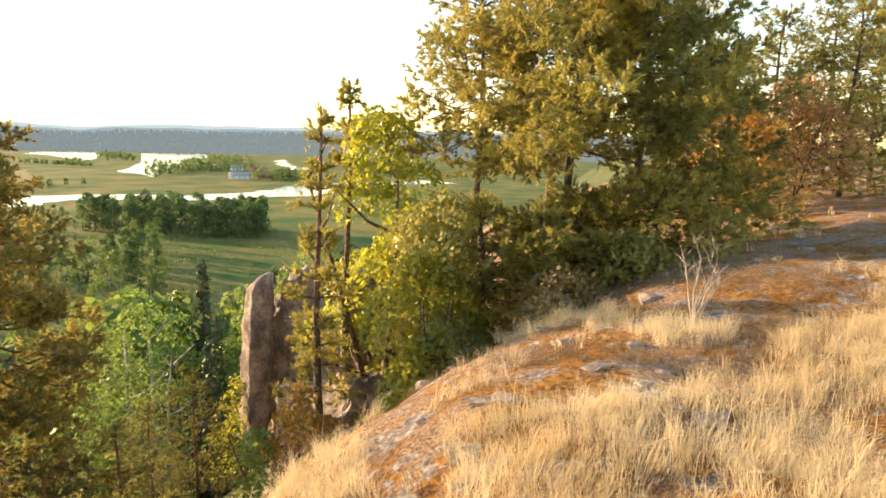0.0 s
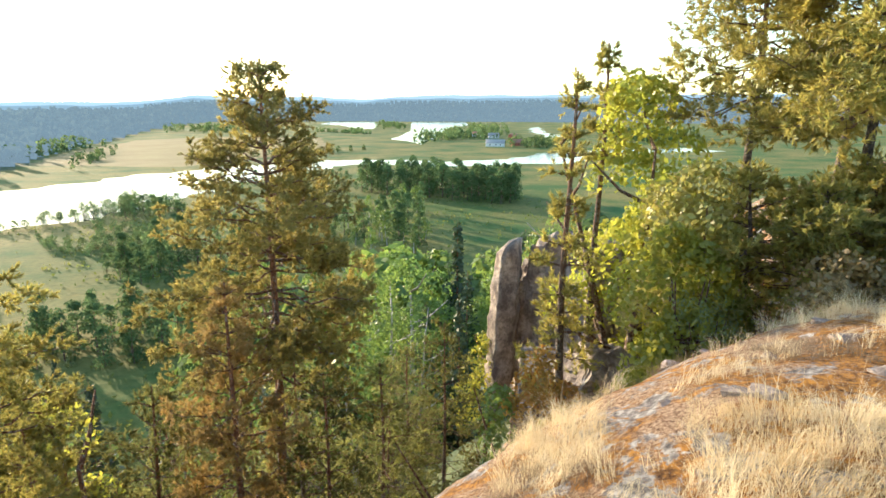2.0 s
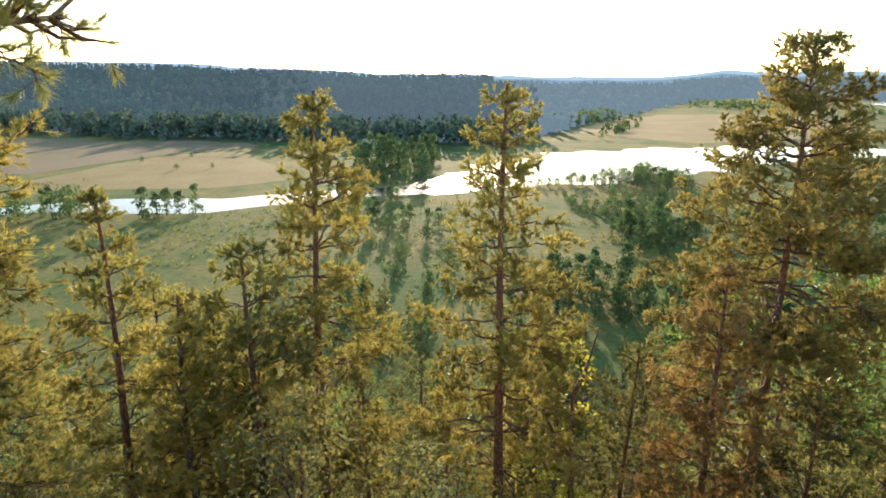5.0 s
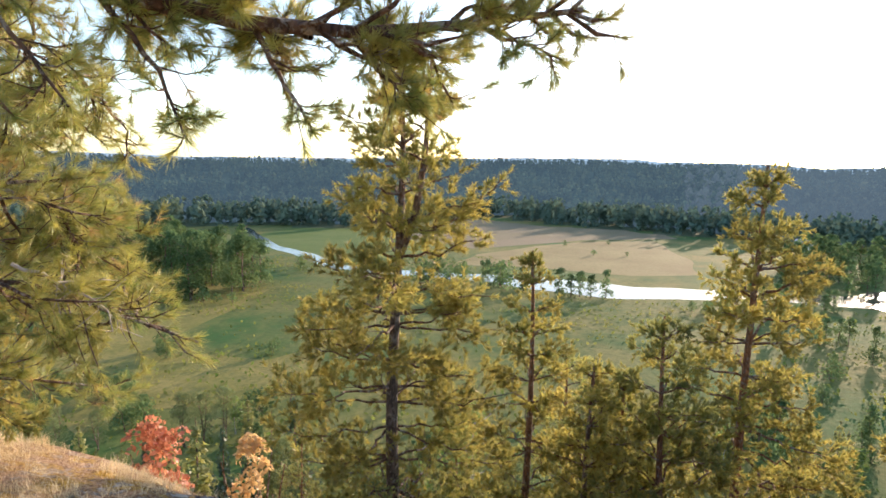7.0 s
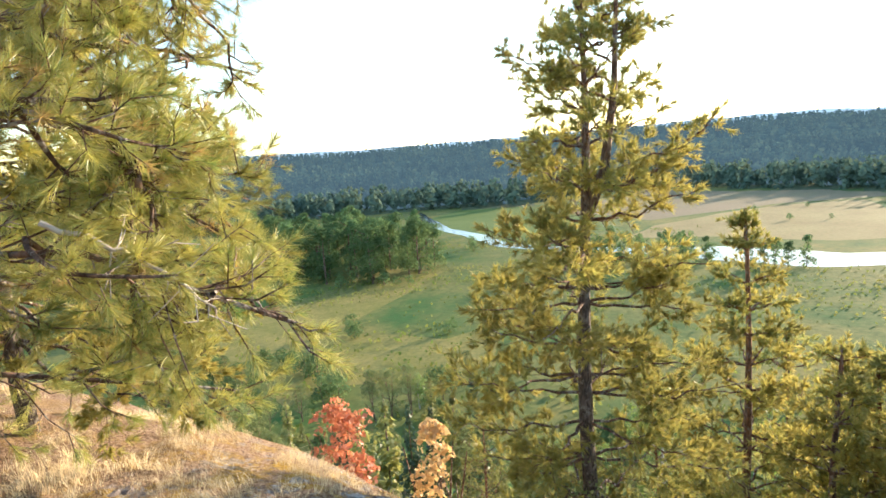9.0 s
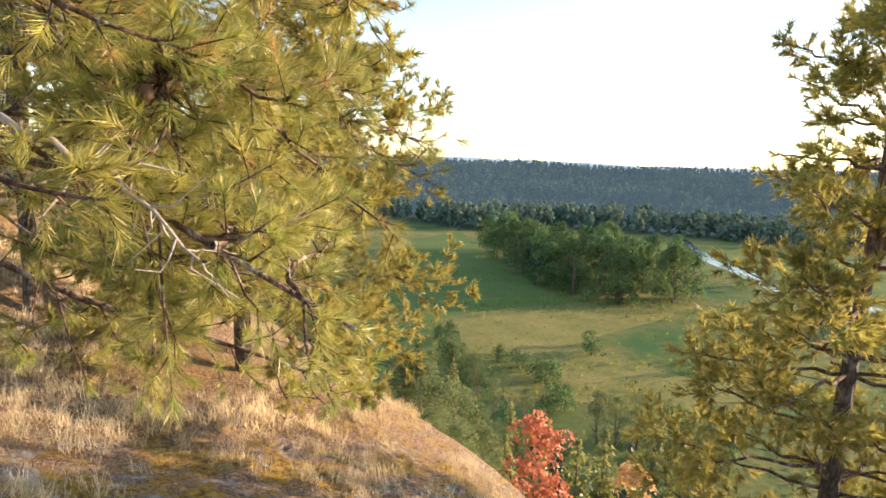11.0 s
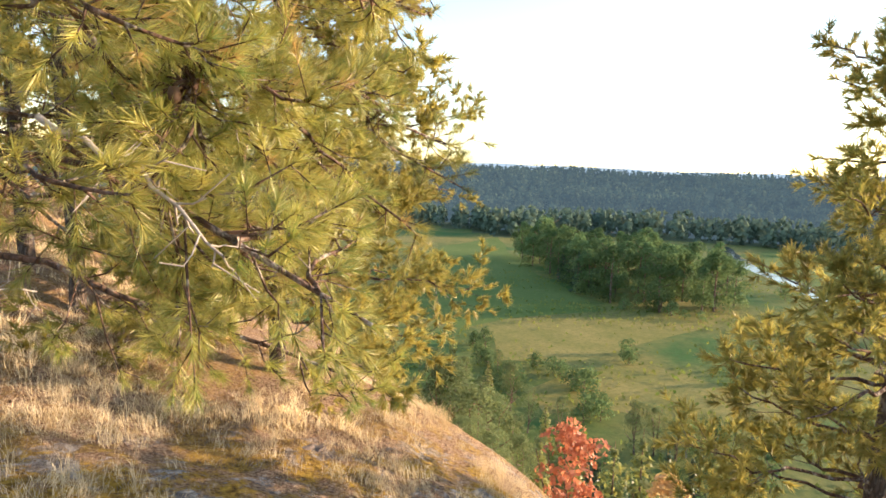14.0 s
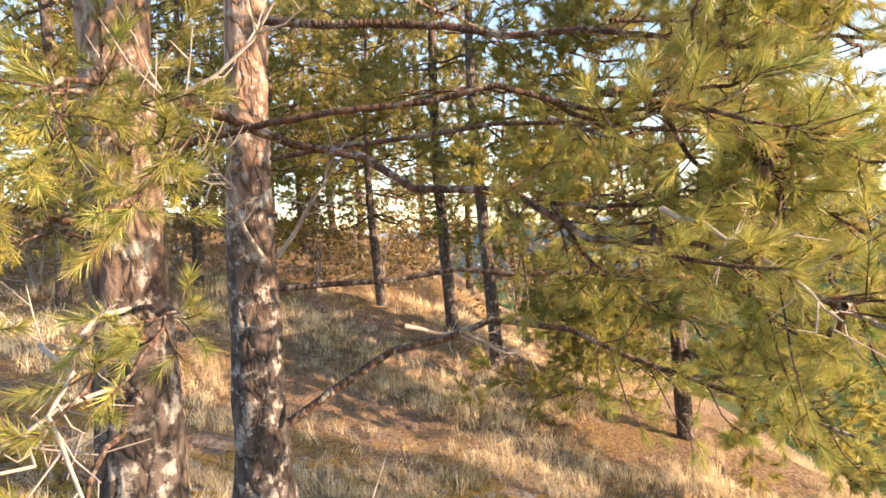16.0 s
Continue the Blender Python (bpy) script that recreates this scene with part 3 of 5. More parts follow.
def conifer(name, height, width, count, size, mat, seed, m, label, category="tree", group="", bark=None):
    """A spruce: tiers of drooping boughs round a straight trunk."""
    t = empty(name, m, label, category, group)
    g = np.random.default_rng(seed)
    b = Build()
    b.tube([(0, 0, -0.4), (0, 0, height * 0.5), (0, 0, height)], [height * 0.014, height * 0.009, 0.01], 6)
    b.object("trunk", bark or BARK, t)
    c = Build()
    tiers = max(7, int(height * 1.1))
    f = (g.integers(0, tiers, count) + 0.25 * g.random(count)) / tiers
    rad = width / 2 * (1 - f) ** 0.85 * (0.45 + 0.55 * g.random(count) ** 0.4) * (0.8 + 0.35 * np.sin(f * 61))
    bough = np.floor(g.random(count) * 9) + g.random(count) * 0.45
    a = bough * 2 * np.pi / 9 + f * 40
    p = np.stack([rad * np.cos(a), rad * np.sin(a), height * (0.08 + 0.92 * f) - rad * 0.42 + 0.02 * height * g.standard_normal(count)], -1)
    cards(c, p, size * (0.5 + (1 - f)), np.stack([np.cos(a) * 0.5, np.sin(a) * 0.5, np.ones(count)], -1), 0.6)
    c.object("crown", mat, t)
    return t


def bough(wood, leaves, path, radius, twigs, needle, dens, sag=0.1, spread=0.5, tuft=26, bare=0.25, width=0.004, sides=5, wiggle=0.025, brown=None):
    """One limb along a path, with side twigs that end in tufts of needles."""
    path = np.asarray(path, float)
    s0 = np.r_[0, np.cumsum(np.linalg.norm(np.diff(path, axis=0), axis=1))]
    length = s0[-1]
    s = np.linspace(0, 1, 10)[:, None]
    pts = np.stack([np.interp(s[:, 0] * length, s0, path[:, i]) for i in range(3)], -1)
    if len(path) > 2:
        pts[1:-1] = (pts[:-2] + 2 * pts[1:-1] + pts[2:]) / 4
    pts = pts + rng.standard_normal((10, 3)) * wiggle * length * np.sin(np.pi * s) + np.array([0, 0, -1]) * sag * length * np.sin(np.pi * s) * 0.6
    wood.tube(pts, radius * (1 - 0.85 * s[:, 0]) + 0.002, sides)
    at = bare + (1 - bare) * np.sort(rng.random(twigs))
    tb, ta = [], []
    for f in at:
        i = min(8, int(f * 9))
        o = pts[i] + (pts[i + 1] - pts[i]) * (f * 9 - i)
        way = unit(pts[i + 1] - pts[i])
        side = unit(np.cross(way, rng.standard_normal(3)))
        side[2] = side[2] * 0.55 + 0.08
        tl = length * spread * (1.1 - 0.75 * f) * (0.5 + 0.7 * rng.random())
        d = unit(way * 0.65 + side)
        mid = o + d * tl * 0.55 + np.array([0, 0, -0.05 * tl])
        tip = mid + unit(d + np.array([0, 0, 0.35])) * tl * 0.45
        wood.tube([o, mid, tip], [max(radius * 0.3 * (1 - 0.6 * f), 0.003), max(0.16 * radius, 0.0022), 0.0016], 4 if sides > 4 else 3)
        tb.append(tip)
        ta.append(tip - mid)
        for q in range(max(1, int(dens * tl))):
            h = 0.25 + 0.75 * rng.random()
            base = o + (mid - o) * h if rng.random() < 0.45 else mid + (tip - mid) * h
            dd = unit(d + 1.1 * unit(rng.standard_normal(3)) + np.array([0, 0, 0.25]))
            tipq = base + dd * needle * (0.6 + 1.8 * rng.random())
            if sides > 4:
                wood.tube([base, tipq], [0.0022, 0.0014], 3)
            tb.append(tipq)
            ta.append(dd)
    tb.append(pts[-1])
    ta.append(pts[-1] - pts[-2])
    tb, ta = np.array(tb), unit(np.array(ta))
    if brown is not None:
        pick = rng.random(len(tb)) < 0.11
        needles(brown, tb[pick] - ta[pick] * needle * 0.9, ta[pick], tuft // 2, needle * 0.9, width, 0.9, needle)
        tb, ta = tb[~pick], ta[~pick]
    needles(leaves, tb - ta * needle * 0.9, ta, tuft, needle, width, 0.8 if sides > 4 else 0.85, needle * 1.05)


def pine(name, m, height, crown_base, reach, mat, label, seed, whorls=14, per=4, lean=(0, 0), radius=0.1, needle=0.115, dens=13, tuft=16, width=0.024, twigs=9, fork=False, low=0.45, group="", joined=False):
    """A Scots pine: a bent trunk, whorls of limbs, and needles in tufts. joined: limbs and crown in one mesh each, for far or repeated trees."""
    global rng
    keep, rng = rng, np.random.default_rng(seed)
    t = empty(name, m, label, "tree", group)
    z = np.linspace(-0.6, height, 16)
    f = np.clip(z / height, 0, 1)
    bend = np.stack([lean[0] * f ** 1.4 + 0.05 * np.sin(f * 7 + seed), lean[1] * f ** 1.4 + 0.05 * np.sin(f * 6 + 2 * seed), z], -1)
    b = Build()
    b.tube(bend, radius * (1.05 - f) ** 0.8 + 0.008, 10, 0.04)
    if fork:
        o = bend[10]
        second = np.array([o, o + (0.12, 0.22, 0.5), o + (0.16, 0.34, 1.2), o + (0.15, 0.40, height - o[2] - 0.1)])
        b.tube(second, [0.05, 0.045, 0.03, 0.01], 8)
    b.object("trunk", BARK, t, smooth=True)
    boughs, crown = Build(), Build()
    for w in range(whorls):
        fw = (w + 0.6 * rng.random()) / whorls
        zz = crown_base + (height - crown_base) * fw ** 0.85
        o = np.array([np.interp(zz, z, bend[:, i]) for i in range(3)])
        shape = (low + (1 - low) * min(1, fw / 0.3)) * (1 - fw) ** 0.75 + 0.06
        n = per if fw < 0.85 else max(3, per - 1)
        a0 = rng.random() * 6.28
        for k in range(n):
            a = a0 + k * 6.283 / n + 0.5 * rng.standard_normal()
            ln = reach * shape * (0.6 + 0.6 * rng.random())
            up = -0.12 + 0.6 * fw + 0.12 * rng.standard_normal()
            end = o + np.array([math.cos(a) * ln, math.sin(a) * ln, up * ln])
            wood, green = (boughs, crown) if joined else (Build(), Build())
            bough(wood, green, [o, end], radius * 0.2 * (1 - 0.6 * fw) + 0.005, max(3, int(twigs * (0.5 + 0.6 * shape))), needle, dens, 0.12 - 0.2 * fw, 0.42, tuft, 0.2 + 0.15 * (1 - fw), width, 4)
            if not joined:
                limb = wood.object("limb", TWIG, t)
                green.object("needles", mat, limb)
    if joined:
        boughs.object("branchwork", TWIG, t)
        crown.object("crown", mat, t)
    if fork:
        for q in np.linspace(0.25, 0.95, 9):
            o = second[1] + (second[3] - second[1]) * q
            a = rng.random() * 6.28
            wood, green = Build(), Build()
            bough(wood, green, [o, o + np.array([math.cos(a), math.sin(a), 0.45]) * (0.75 - 0.4 * q)], 0.012, 6, needle, dens, 0, 0.45, tuft, 0.2, width, 4)
            limb = wood.object("limb", TWIG, t)
            green.object("needles", mat, limb)
    wood, green = Build(), Build()
    tip = bend[-1]
    bough(wood, green, [tip - (0, 0, 0.6), tip - (0, 0, 0.1)], 0.014, 8, needle, dens, 0, 0.4, tuft, 0.1, width, 4)
    limb = wood.object("leader", TWIG, t)
    green.object("needles", mat, limb)
    rng = keep
    return t


def spot(x, y, turn=0, scale=1.0, sink=0.0):
    return pose(x, y, gz(x, y) - sink, 0, 0, turn) @ Matrix.Diagonal((scale, scale, scale, 1))


# ---- pines below the edge: label, x, y, top, reach, seed, needles ----
SLOPE_PINES = [
    ("slender pine with a sunlit open crown on the slope", -9.76, 5.14, 44.95, 2.0, 31, NEEDLE),
    ("slender pine with sparse golden needles on the slope", -11.42, 2.24, 44.8, 2.1, 32, NEEDLE),
    ("young thin pine below the rocky edge", -11.64, -1.19, 43.35, 1.4, 33, NEEDLE),
    ("dense pine with a dark pointed top on the slope", -9.32, 12.1, 45.9, 3.1, 34, NEEDLE_BRONZE),
    ("rusty half-dead pine below the dense pine", -8.6, 9.55, 41.65, 1.9, 35, NEEDLE_RUST),
    ("tall pine with a forked top and orange trunk near the edge", -8.02, -2.55, 46.1, 1.55, 36, NEEDLE),
    ("bushy small pine on the slope among slender pines", -10.5, 0.85, 42.6, 1.8, 37, NEEDLE_DARK),
    ("small golden pine low on the slope", -10.1, -0.2, 42.0, 1.5, 38, NEEDLE),
    ("small pine with a rounded crown on the slope", -11.2, 0.3, 41.5, 1.6, 39, NEEDLE),
    ("golden young pine low on the slope", -11.5, 7.2, 40.6, 1.5, 40, NEEDLE),
]
for label, x, y, top, reach, seed, mat in SLOPE_PINES:
    h = top - gz(x, y)
    forked, dense = seed == 36, seed == 34
    tree = pine("pine_tree", spot(x, y), h, max(1.0, h - 7.5), reach, mat, label, seed, whorls=20 if forked else 24 if dense else int(8 + min(h, 8)), per=5, radius=0.03 + 0.0075 * h, group="pines on the slope", needle=0.085, fork=forked, low=0.8, width=0.011 if forked else 0.026 if dense else 0.021, tuft=30 if forked else 16, dens=20 if forked else 27, twigs=12 if dense else 9 if forked else 10)
    if forked:
        # one long bough that sweeps out and upwards on the side of the river
        wood, green = Build(), Build()
        bough(wood, green, [(0, 0, h - 2.15), (-0.1, 0.6, h - 2.05), (-0.17, 0.88, h - 1.82), (-0.2, 1.17, h - 1.5)], 0.024, 18, 0.085, 24, 0.0, 0.22, 30, 0.25, 0.011, 5)
        green.object("needles", mat, wood.object("limb", TWIG, tree))

# ---- pines on the hilltop beyond the outcrop ----
for label, x, y, top, reach, seed, mat in [
    ("big spreading pine with golden crown on the hilltop", 2.35, 11.3, 49.2, 3.0, 41, NEEDLE),
    ("tall dark pine behind the spreading pine", 3.9, 12.2, 49.4, 2.6, 42, NEEDLE_DARK),
    ("golden pine with a sunlit pointed crown", 9.4, 17.1, 48.8, 2.2, 43, NEEDLE),
    ("dense pine at the far end of the hilltop", 11.3, 16.8, 49.3, 2.5, 47, NEEDLE),
    ("golden pine behind the dry slope", 13.4, 18.6, 49.0, 2.4, 46, NEEDLE),
    ("rusty pine sapling beside the dark pine", 7.2, 16.0, 47.0, 1.9, 44, NEEDLE_RUST),
    ("light airy pine beside the big spreading pine", 0.79, 12.93, 49.0, 1.9, 54, NEEDLE),
    ("slim pine growing before the dark cleft", -2.24, 11.25, 45.65, 0.85, 45, NEEDLE),
    ("thin bare-stemmed pine with a small open crown", -1.88, 12.85, 46.25, 0.6, 52, NEEDLE),
    ("young green pine with upright shoots at the edge", 0.62, 10.1, 44.15, 1.5, 48, NEEDLE),
    ("low dark green pine beside the yellow rowan", 1.5, 9.7, 43.95, 1.4, 53, NEEDLE),
    ("low golden pine under the big pine", 2.3, 10.4, 44.2, 1.6, 49, NEEDLE),
    ("low dark pine at the foot of the tall pines", 3.6, 10.3, 44.35, 1.8, 50, NEEDLE),
    ("bushy pine at the back of the dry slope", 5.0, 11.4, 44.6, 1.7, 51, NEEDLE),
]:
    h = top - gz(x, y)
    big = seed in (41, 42)
    pine("pine_tree", spot(x, y), h, 2.2 if big else 3.5 if seed == 54 else h - 2.2 if seed == 52 else 0.5, reach, mat, label, seed, whorls=6 if seed == 52 else int(7 + 1.3 * h), per=4 if seed in (45, 52) else 6 if big else 5, radius=0.025 + 0.008 * h, width=0.026, needle=0.105, dens=22 if big else 16, tuft=14, twigs=12 if big else 8, low=0.85, group="pines on the hilltop")
for label, x, y, h, reach, seed, mat in [
    ("pine with a straight orange trunk behind the near pines", -3.6, -8.6, 7.0, 1.9, 61, NEEDLE),
    ("pine with a bare lower trunk behind the near pines", -3.25, -9.7, 7.5, 2.0, 62, NEEDLE),
    ("spreading golden pine at the edge of the slope", -5.35, -7.3, 7.4, 2.25, 63, NEEDLE),
    ("sunlit pine far back on the hilltop", -0.6, -12.2, 7.0, 2.4, 64, NEEDLE),
    ("pine with golden crown behind the lichen trunks", 1.3, -8.8, 7.0, 2.3, 65, NEEDLE),
    ("young pine at the back of the hilltop", -2.0, -14.2, 5.5, 2.2, 66, NEEDLE),
    ("dense pine at the back of the hilltop", -5.0, -13.4, 5.5, 2.2, 67, NEEDLE_DARK),
    ("dark pine among dry shrubs", 2.8, -13.2, 6.0, 2.3, 68, NEEDLE_DARK),
]:
    pine("pine_tree", spot(x, y), h, 2.4 if seed in (61, 62) else 0.7, reach, mat, label, seed, whorls=23 if seed == 63 else 12, per=6 if seed == 63 else 4, radius=0.025 + 0.007 * h, group="pines behind the near trees", width=0.014 if seed == 63 else 0.015, tuft=28 if seed == 63 else 20, needle=0.085, dens=22, low=0.9 if seed == 63 else 0.45, twigs=13 if seed == 63 else 7)


# ---- more pines at the back of the hilltop, alike ----
back = [pine("pine_tree", pose(0, 0, -400), 6.5, 1.9, 2.4, NEEDLE, "golden pine in the thin wood at the back of the hilltop", 170 + i, whorls=14, per=5, radius=0.09, group="wood at the back of the hilltop", tuft=8, width=0.038, needle=0.11, dens=9, twigs=7, low=0.9, joined=True) for i in range(2)]
for k, (x, y, s) in enumerate([(-7.4, -13.5, 0.8), (-3.6, -17.0, 1.0), (-0.8, -16.5, 1.1), (1.4, -17.5, 1.0), (4.2, -16.0, 1.0), (5.0, -11.0, 1.0), (3.6, -9.2, 0.8), (-2.3, -10.6, 0.75), (0.2, -10.2, 0.8), (-4.4, -15.2, 0.9), (-1.2, -19.5, 1.1), (2.2, -20.0, 1.1), (0.75, -9.3, 0.7), (2.2, -11.5, 0.85), (-0.9, -14.0, 0.9)]):
    copy_thing(back[k % 2], pose(x, y, gz(x, y) - 0.1, 0, 0, 70 * k)).scale = (s, s, s)
for k, (x, y, s) in enumerate([(8.4, 20.0, 1.0), (13.5, 21.0, 1.0), (17.0, 19.0, 1.1), (4.0, 20.5, 1.2)]):
    copy_thing(back[k % 2], pose(x, y, gz(x, y) - 0.1, 0, 0, 50 * k)).scale = (s, s, s)
for t in back:
    for o in list(t.children_recursive) + [t]:
        bpy.data.objects.remove(o)


# ---- the two near pines with lichen on their bark ----
def near_pine(label, base, lean, height, radius, limbs, dead, seed):
    global rng
    keep, rng = rng, np.random.default_rng(seed)
    bx, by = base
    z0 = gz(bx, by)
    t = empty("pine_tree", pose(bx, by, z0), label, "tree", "near pines")
    z = np.linspace(-0.5, height, 150)
    f = np.clip(z / height, 0, 1)
    pts = np.stack([lean[0] * f + 0.02 * np.sin(f * 9), lean[1] * f + 0.02 * np.sin(f * 7 + 1), z], -1)
    b = Build()
    b.tube(pts, radius * (1.08 - 0.8 * f) + 0.05 * np.exp(-np.clip(z, 0, 9) * 4), 36, 0.0)
    ring = b.v[0].reshape(len(z), 36, 3)
    a = np.arange(36)[None, :] * 2 * np.pi / 36
    plates = np.abs(lumps(np.cos(a) * 9 + 0 * z[:, None], np.sin(a) * 9 + z[:, None] * 5, 1.0, seed)) + 0.5 * np.abs(lumps(np.cos(a) * 22 + 0 * z[:, None], np.sin(a) * 22 + z[:, None] * 14, 1.0, seed + 1))
    ring += (ring - pts[:, None]) * ((plates - 0.45) * 0.16 * np.clip(1.2 - f, 0.3, 1)[:, None])[..., None]
    b.object("trunk", BARK_NEAR, t, smooth=True)
    off = np.array([bx, by, z0])
    for path, r, twigs, spread, tuft, bare in limbs:
        wood, green, brown = Build(), Build(), Build()
        bough(wood, green, np.array(path) - off, r, twigs, 0.055, 14, 0.02, spread, tuft, bare, 0.0022, 6, 0.012, brown)
        limb = wood.object("limb", TWIG, t)
        green.object("needles", NEEDLE_NEAR, limb)
        brown.object("dry_needles", NEEDLE_RUST, limb, "withered rust-brown needles")
    for q in range(4):
        path = limbs[-2 - 5 * q][0]
        o = np.array(path[-2]) - off + rng.standard_normal(3) * 0.04
        cone = Build()
        f = np.linspace(0, 1, 8)
        cone.tube(np.c_[o[0] + 0 * f, o[1] + 0 * f, o[2] - 0.036 * f], 0.012 * np.sqrt(np.clip(np.sin(np.pi * (0.12 + 0.86 * f)), 0, 1)) * (1 + 0.16 * (np.arange(8) % 2)), 9, 0.08)
        cone.object("cone", CONE, t, "small open brown pine cone")
    for path, r in dead:
        wood = Build()
        p = np.array(path) - off
        bough(wood, Build(), p, r, 14, 0.05, 9, 0.0, 0.35, 0, 0.3, 0.003, 6, 0.03)
        wood.object("dead_limb", DEADWOOD, t, "bare grey lichen-covered dead limb")
    rng = keep
    return t


def fan(boughs, eye, azimuths, tilts, near, far, seed, twigs=18, spread=0.27):
    """Side limbs that spring from the nearest of some main boughs towards a fan of places round a spot."""
    g = np.random.default_rng(seed)
    out = []
    for a in azimuths:
        for e in tilts:
            a1, e1 = radians(a + 3 * g.standard_normal()), radians(e + 3 * g.standard_normal())
            d = (near + (far - near) * g.random()) * np.interp(a, [150, 170], [1.28, 0.86])
            end = np.array(eye) + d * np.array([-math.sin(a1), math.cos(a1), math.tan(e1)])
            roots = []
            for p in boughs:
                p = np.array(p, float)
                for f in np.linspace(0.35, 0.95, 9):
                    k = f * (len(p) - 1)
                    i = min(int(k), len(p) - 2)
                    roots.append(p[i] + (p[i + 1] - p[i]) * (k - i))
            roots = np.array(roots)
            gap = np.linalg.norm(roots - end, axis=1)
            root = roots[np.argmin(np.abs(gap - 0.42) + 0.15 * g.random(len(gap)) + 2.5 * np.clip(end[2] - roots[:, 2] - 0.12, 0, 9))]
            mid = (root + end) / 2 + np.array([*(0.1 * g.standard_normal(2)), -0.05 + 0.1 * g.random()])
            out.append((np.array([root, mid, end]), 0.005 + 0.003 * g.random(), twigs, spread, TUFT, 0.2))
    return out


def hanging(path, n, seed):
    """Short side twigs that hang from a bough."""
    g = np.random.default_rng(seed)
    p = np.array(path, float)
    out = []
    for f in np.linspace(0.22, 0.80, n):
        k = f * (len(p) - 1)
        i = min(int(k), len(p) - 2)
        o = p[i] + (p[i + 1] - p[i]) * (k - i)
        e = o + np.array([0.16 * g.standard_normal(), 0.16 * g.standard_normal(), 0.05 - 0.27 * g.random()])
        out.append((np.array([o, (o + e) / 2 + (0, 0, 0.04), e]), 0.007, 11, 0.42, TUFT + 14, 0.2))
    return out


TUFT = 68
STAND = (-2.817, -1.068, 44.28)
OLD = [
    [(-1.56, -3.09, 44.83), (-1.94, -3.58, 44.75), (-2.4, -3.42, 44.56), (-3.01, -2.56, 44.28), (-3.45, -2.17, 43.95)],
    [(-1.4, -3.22, 45.5), (-2.2, -2.4, 45.3), (-2.7, -1.77, 45.12), (-2.91, -1.34, 45.04), (-3.15, -1.05, 45.15), (-3.28, -0.65, 45.2)],
    [(-1.56, -3.09, 45.93), (-2.2, -2.45, 45.88), (-2.91, -2.1, 45.6), (-3.49, -1.84, 45.38)],
]
PALE = [
    [(-1.85, -3.85, 43.57), (-2.13, -3.82, 43.77), (-2.36, -3.8, 43.97), (-2.64, -3.78, 44.04), (-3.07, -3.45, 43.89), (-3.8, -2.88, 43.57)],
    [(-1.85, -3.85, 45.27), (-2.6, -3.61, 45.16), (-3.33, -3.15, 44.99), (-3.93, -2.79, 44.78)],
    [(-1.85, -3.85, 46.37), (-2.63, -3.4, 46.37), (-3.35, -2.93, 46.15), (-3.96, -2.57, 45.93)],
]
OLD += [[(-1.56, -3.09, z), (-2.2, -2.8 + a, z + 0.07), (-2.85, -2.58 + a, z + 0.02), (-3.45, -2.7 + a, z - 0.12)] for z, a in ((44.61, 0.0), (45.14, 0.06), (45.49, -0.1))]
PALE += [[(-1.85, -3.86, z), (-2.55, -3.6 + a, z + 0.06), (-3.25, -3.33 + a, z), (-4.0, -3.18 + a, z - 0.15)] for z, a in ((44.14, 0.0), (44.69, 0.12), (45.69, -0.1))]
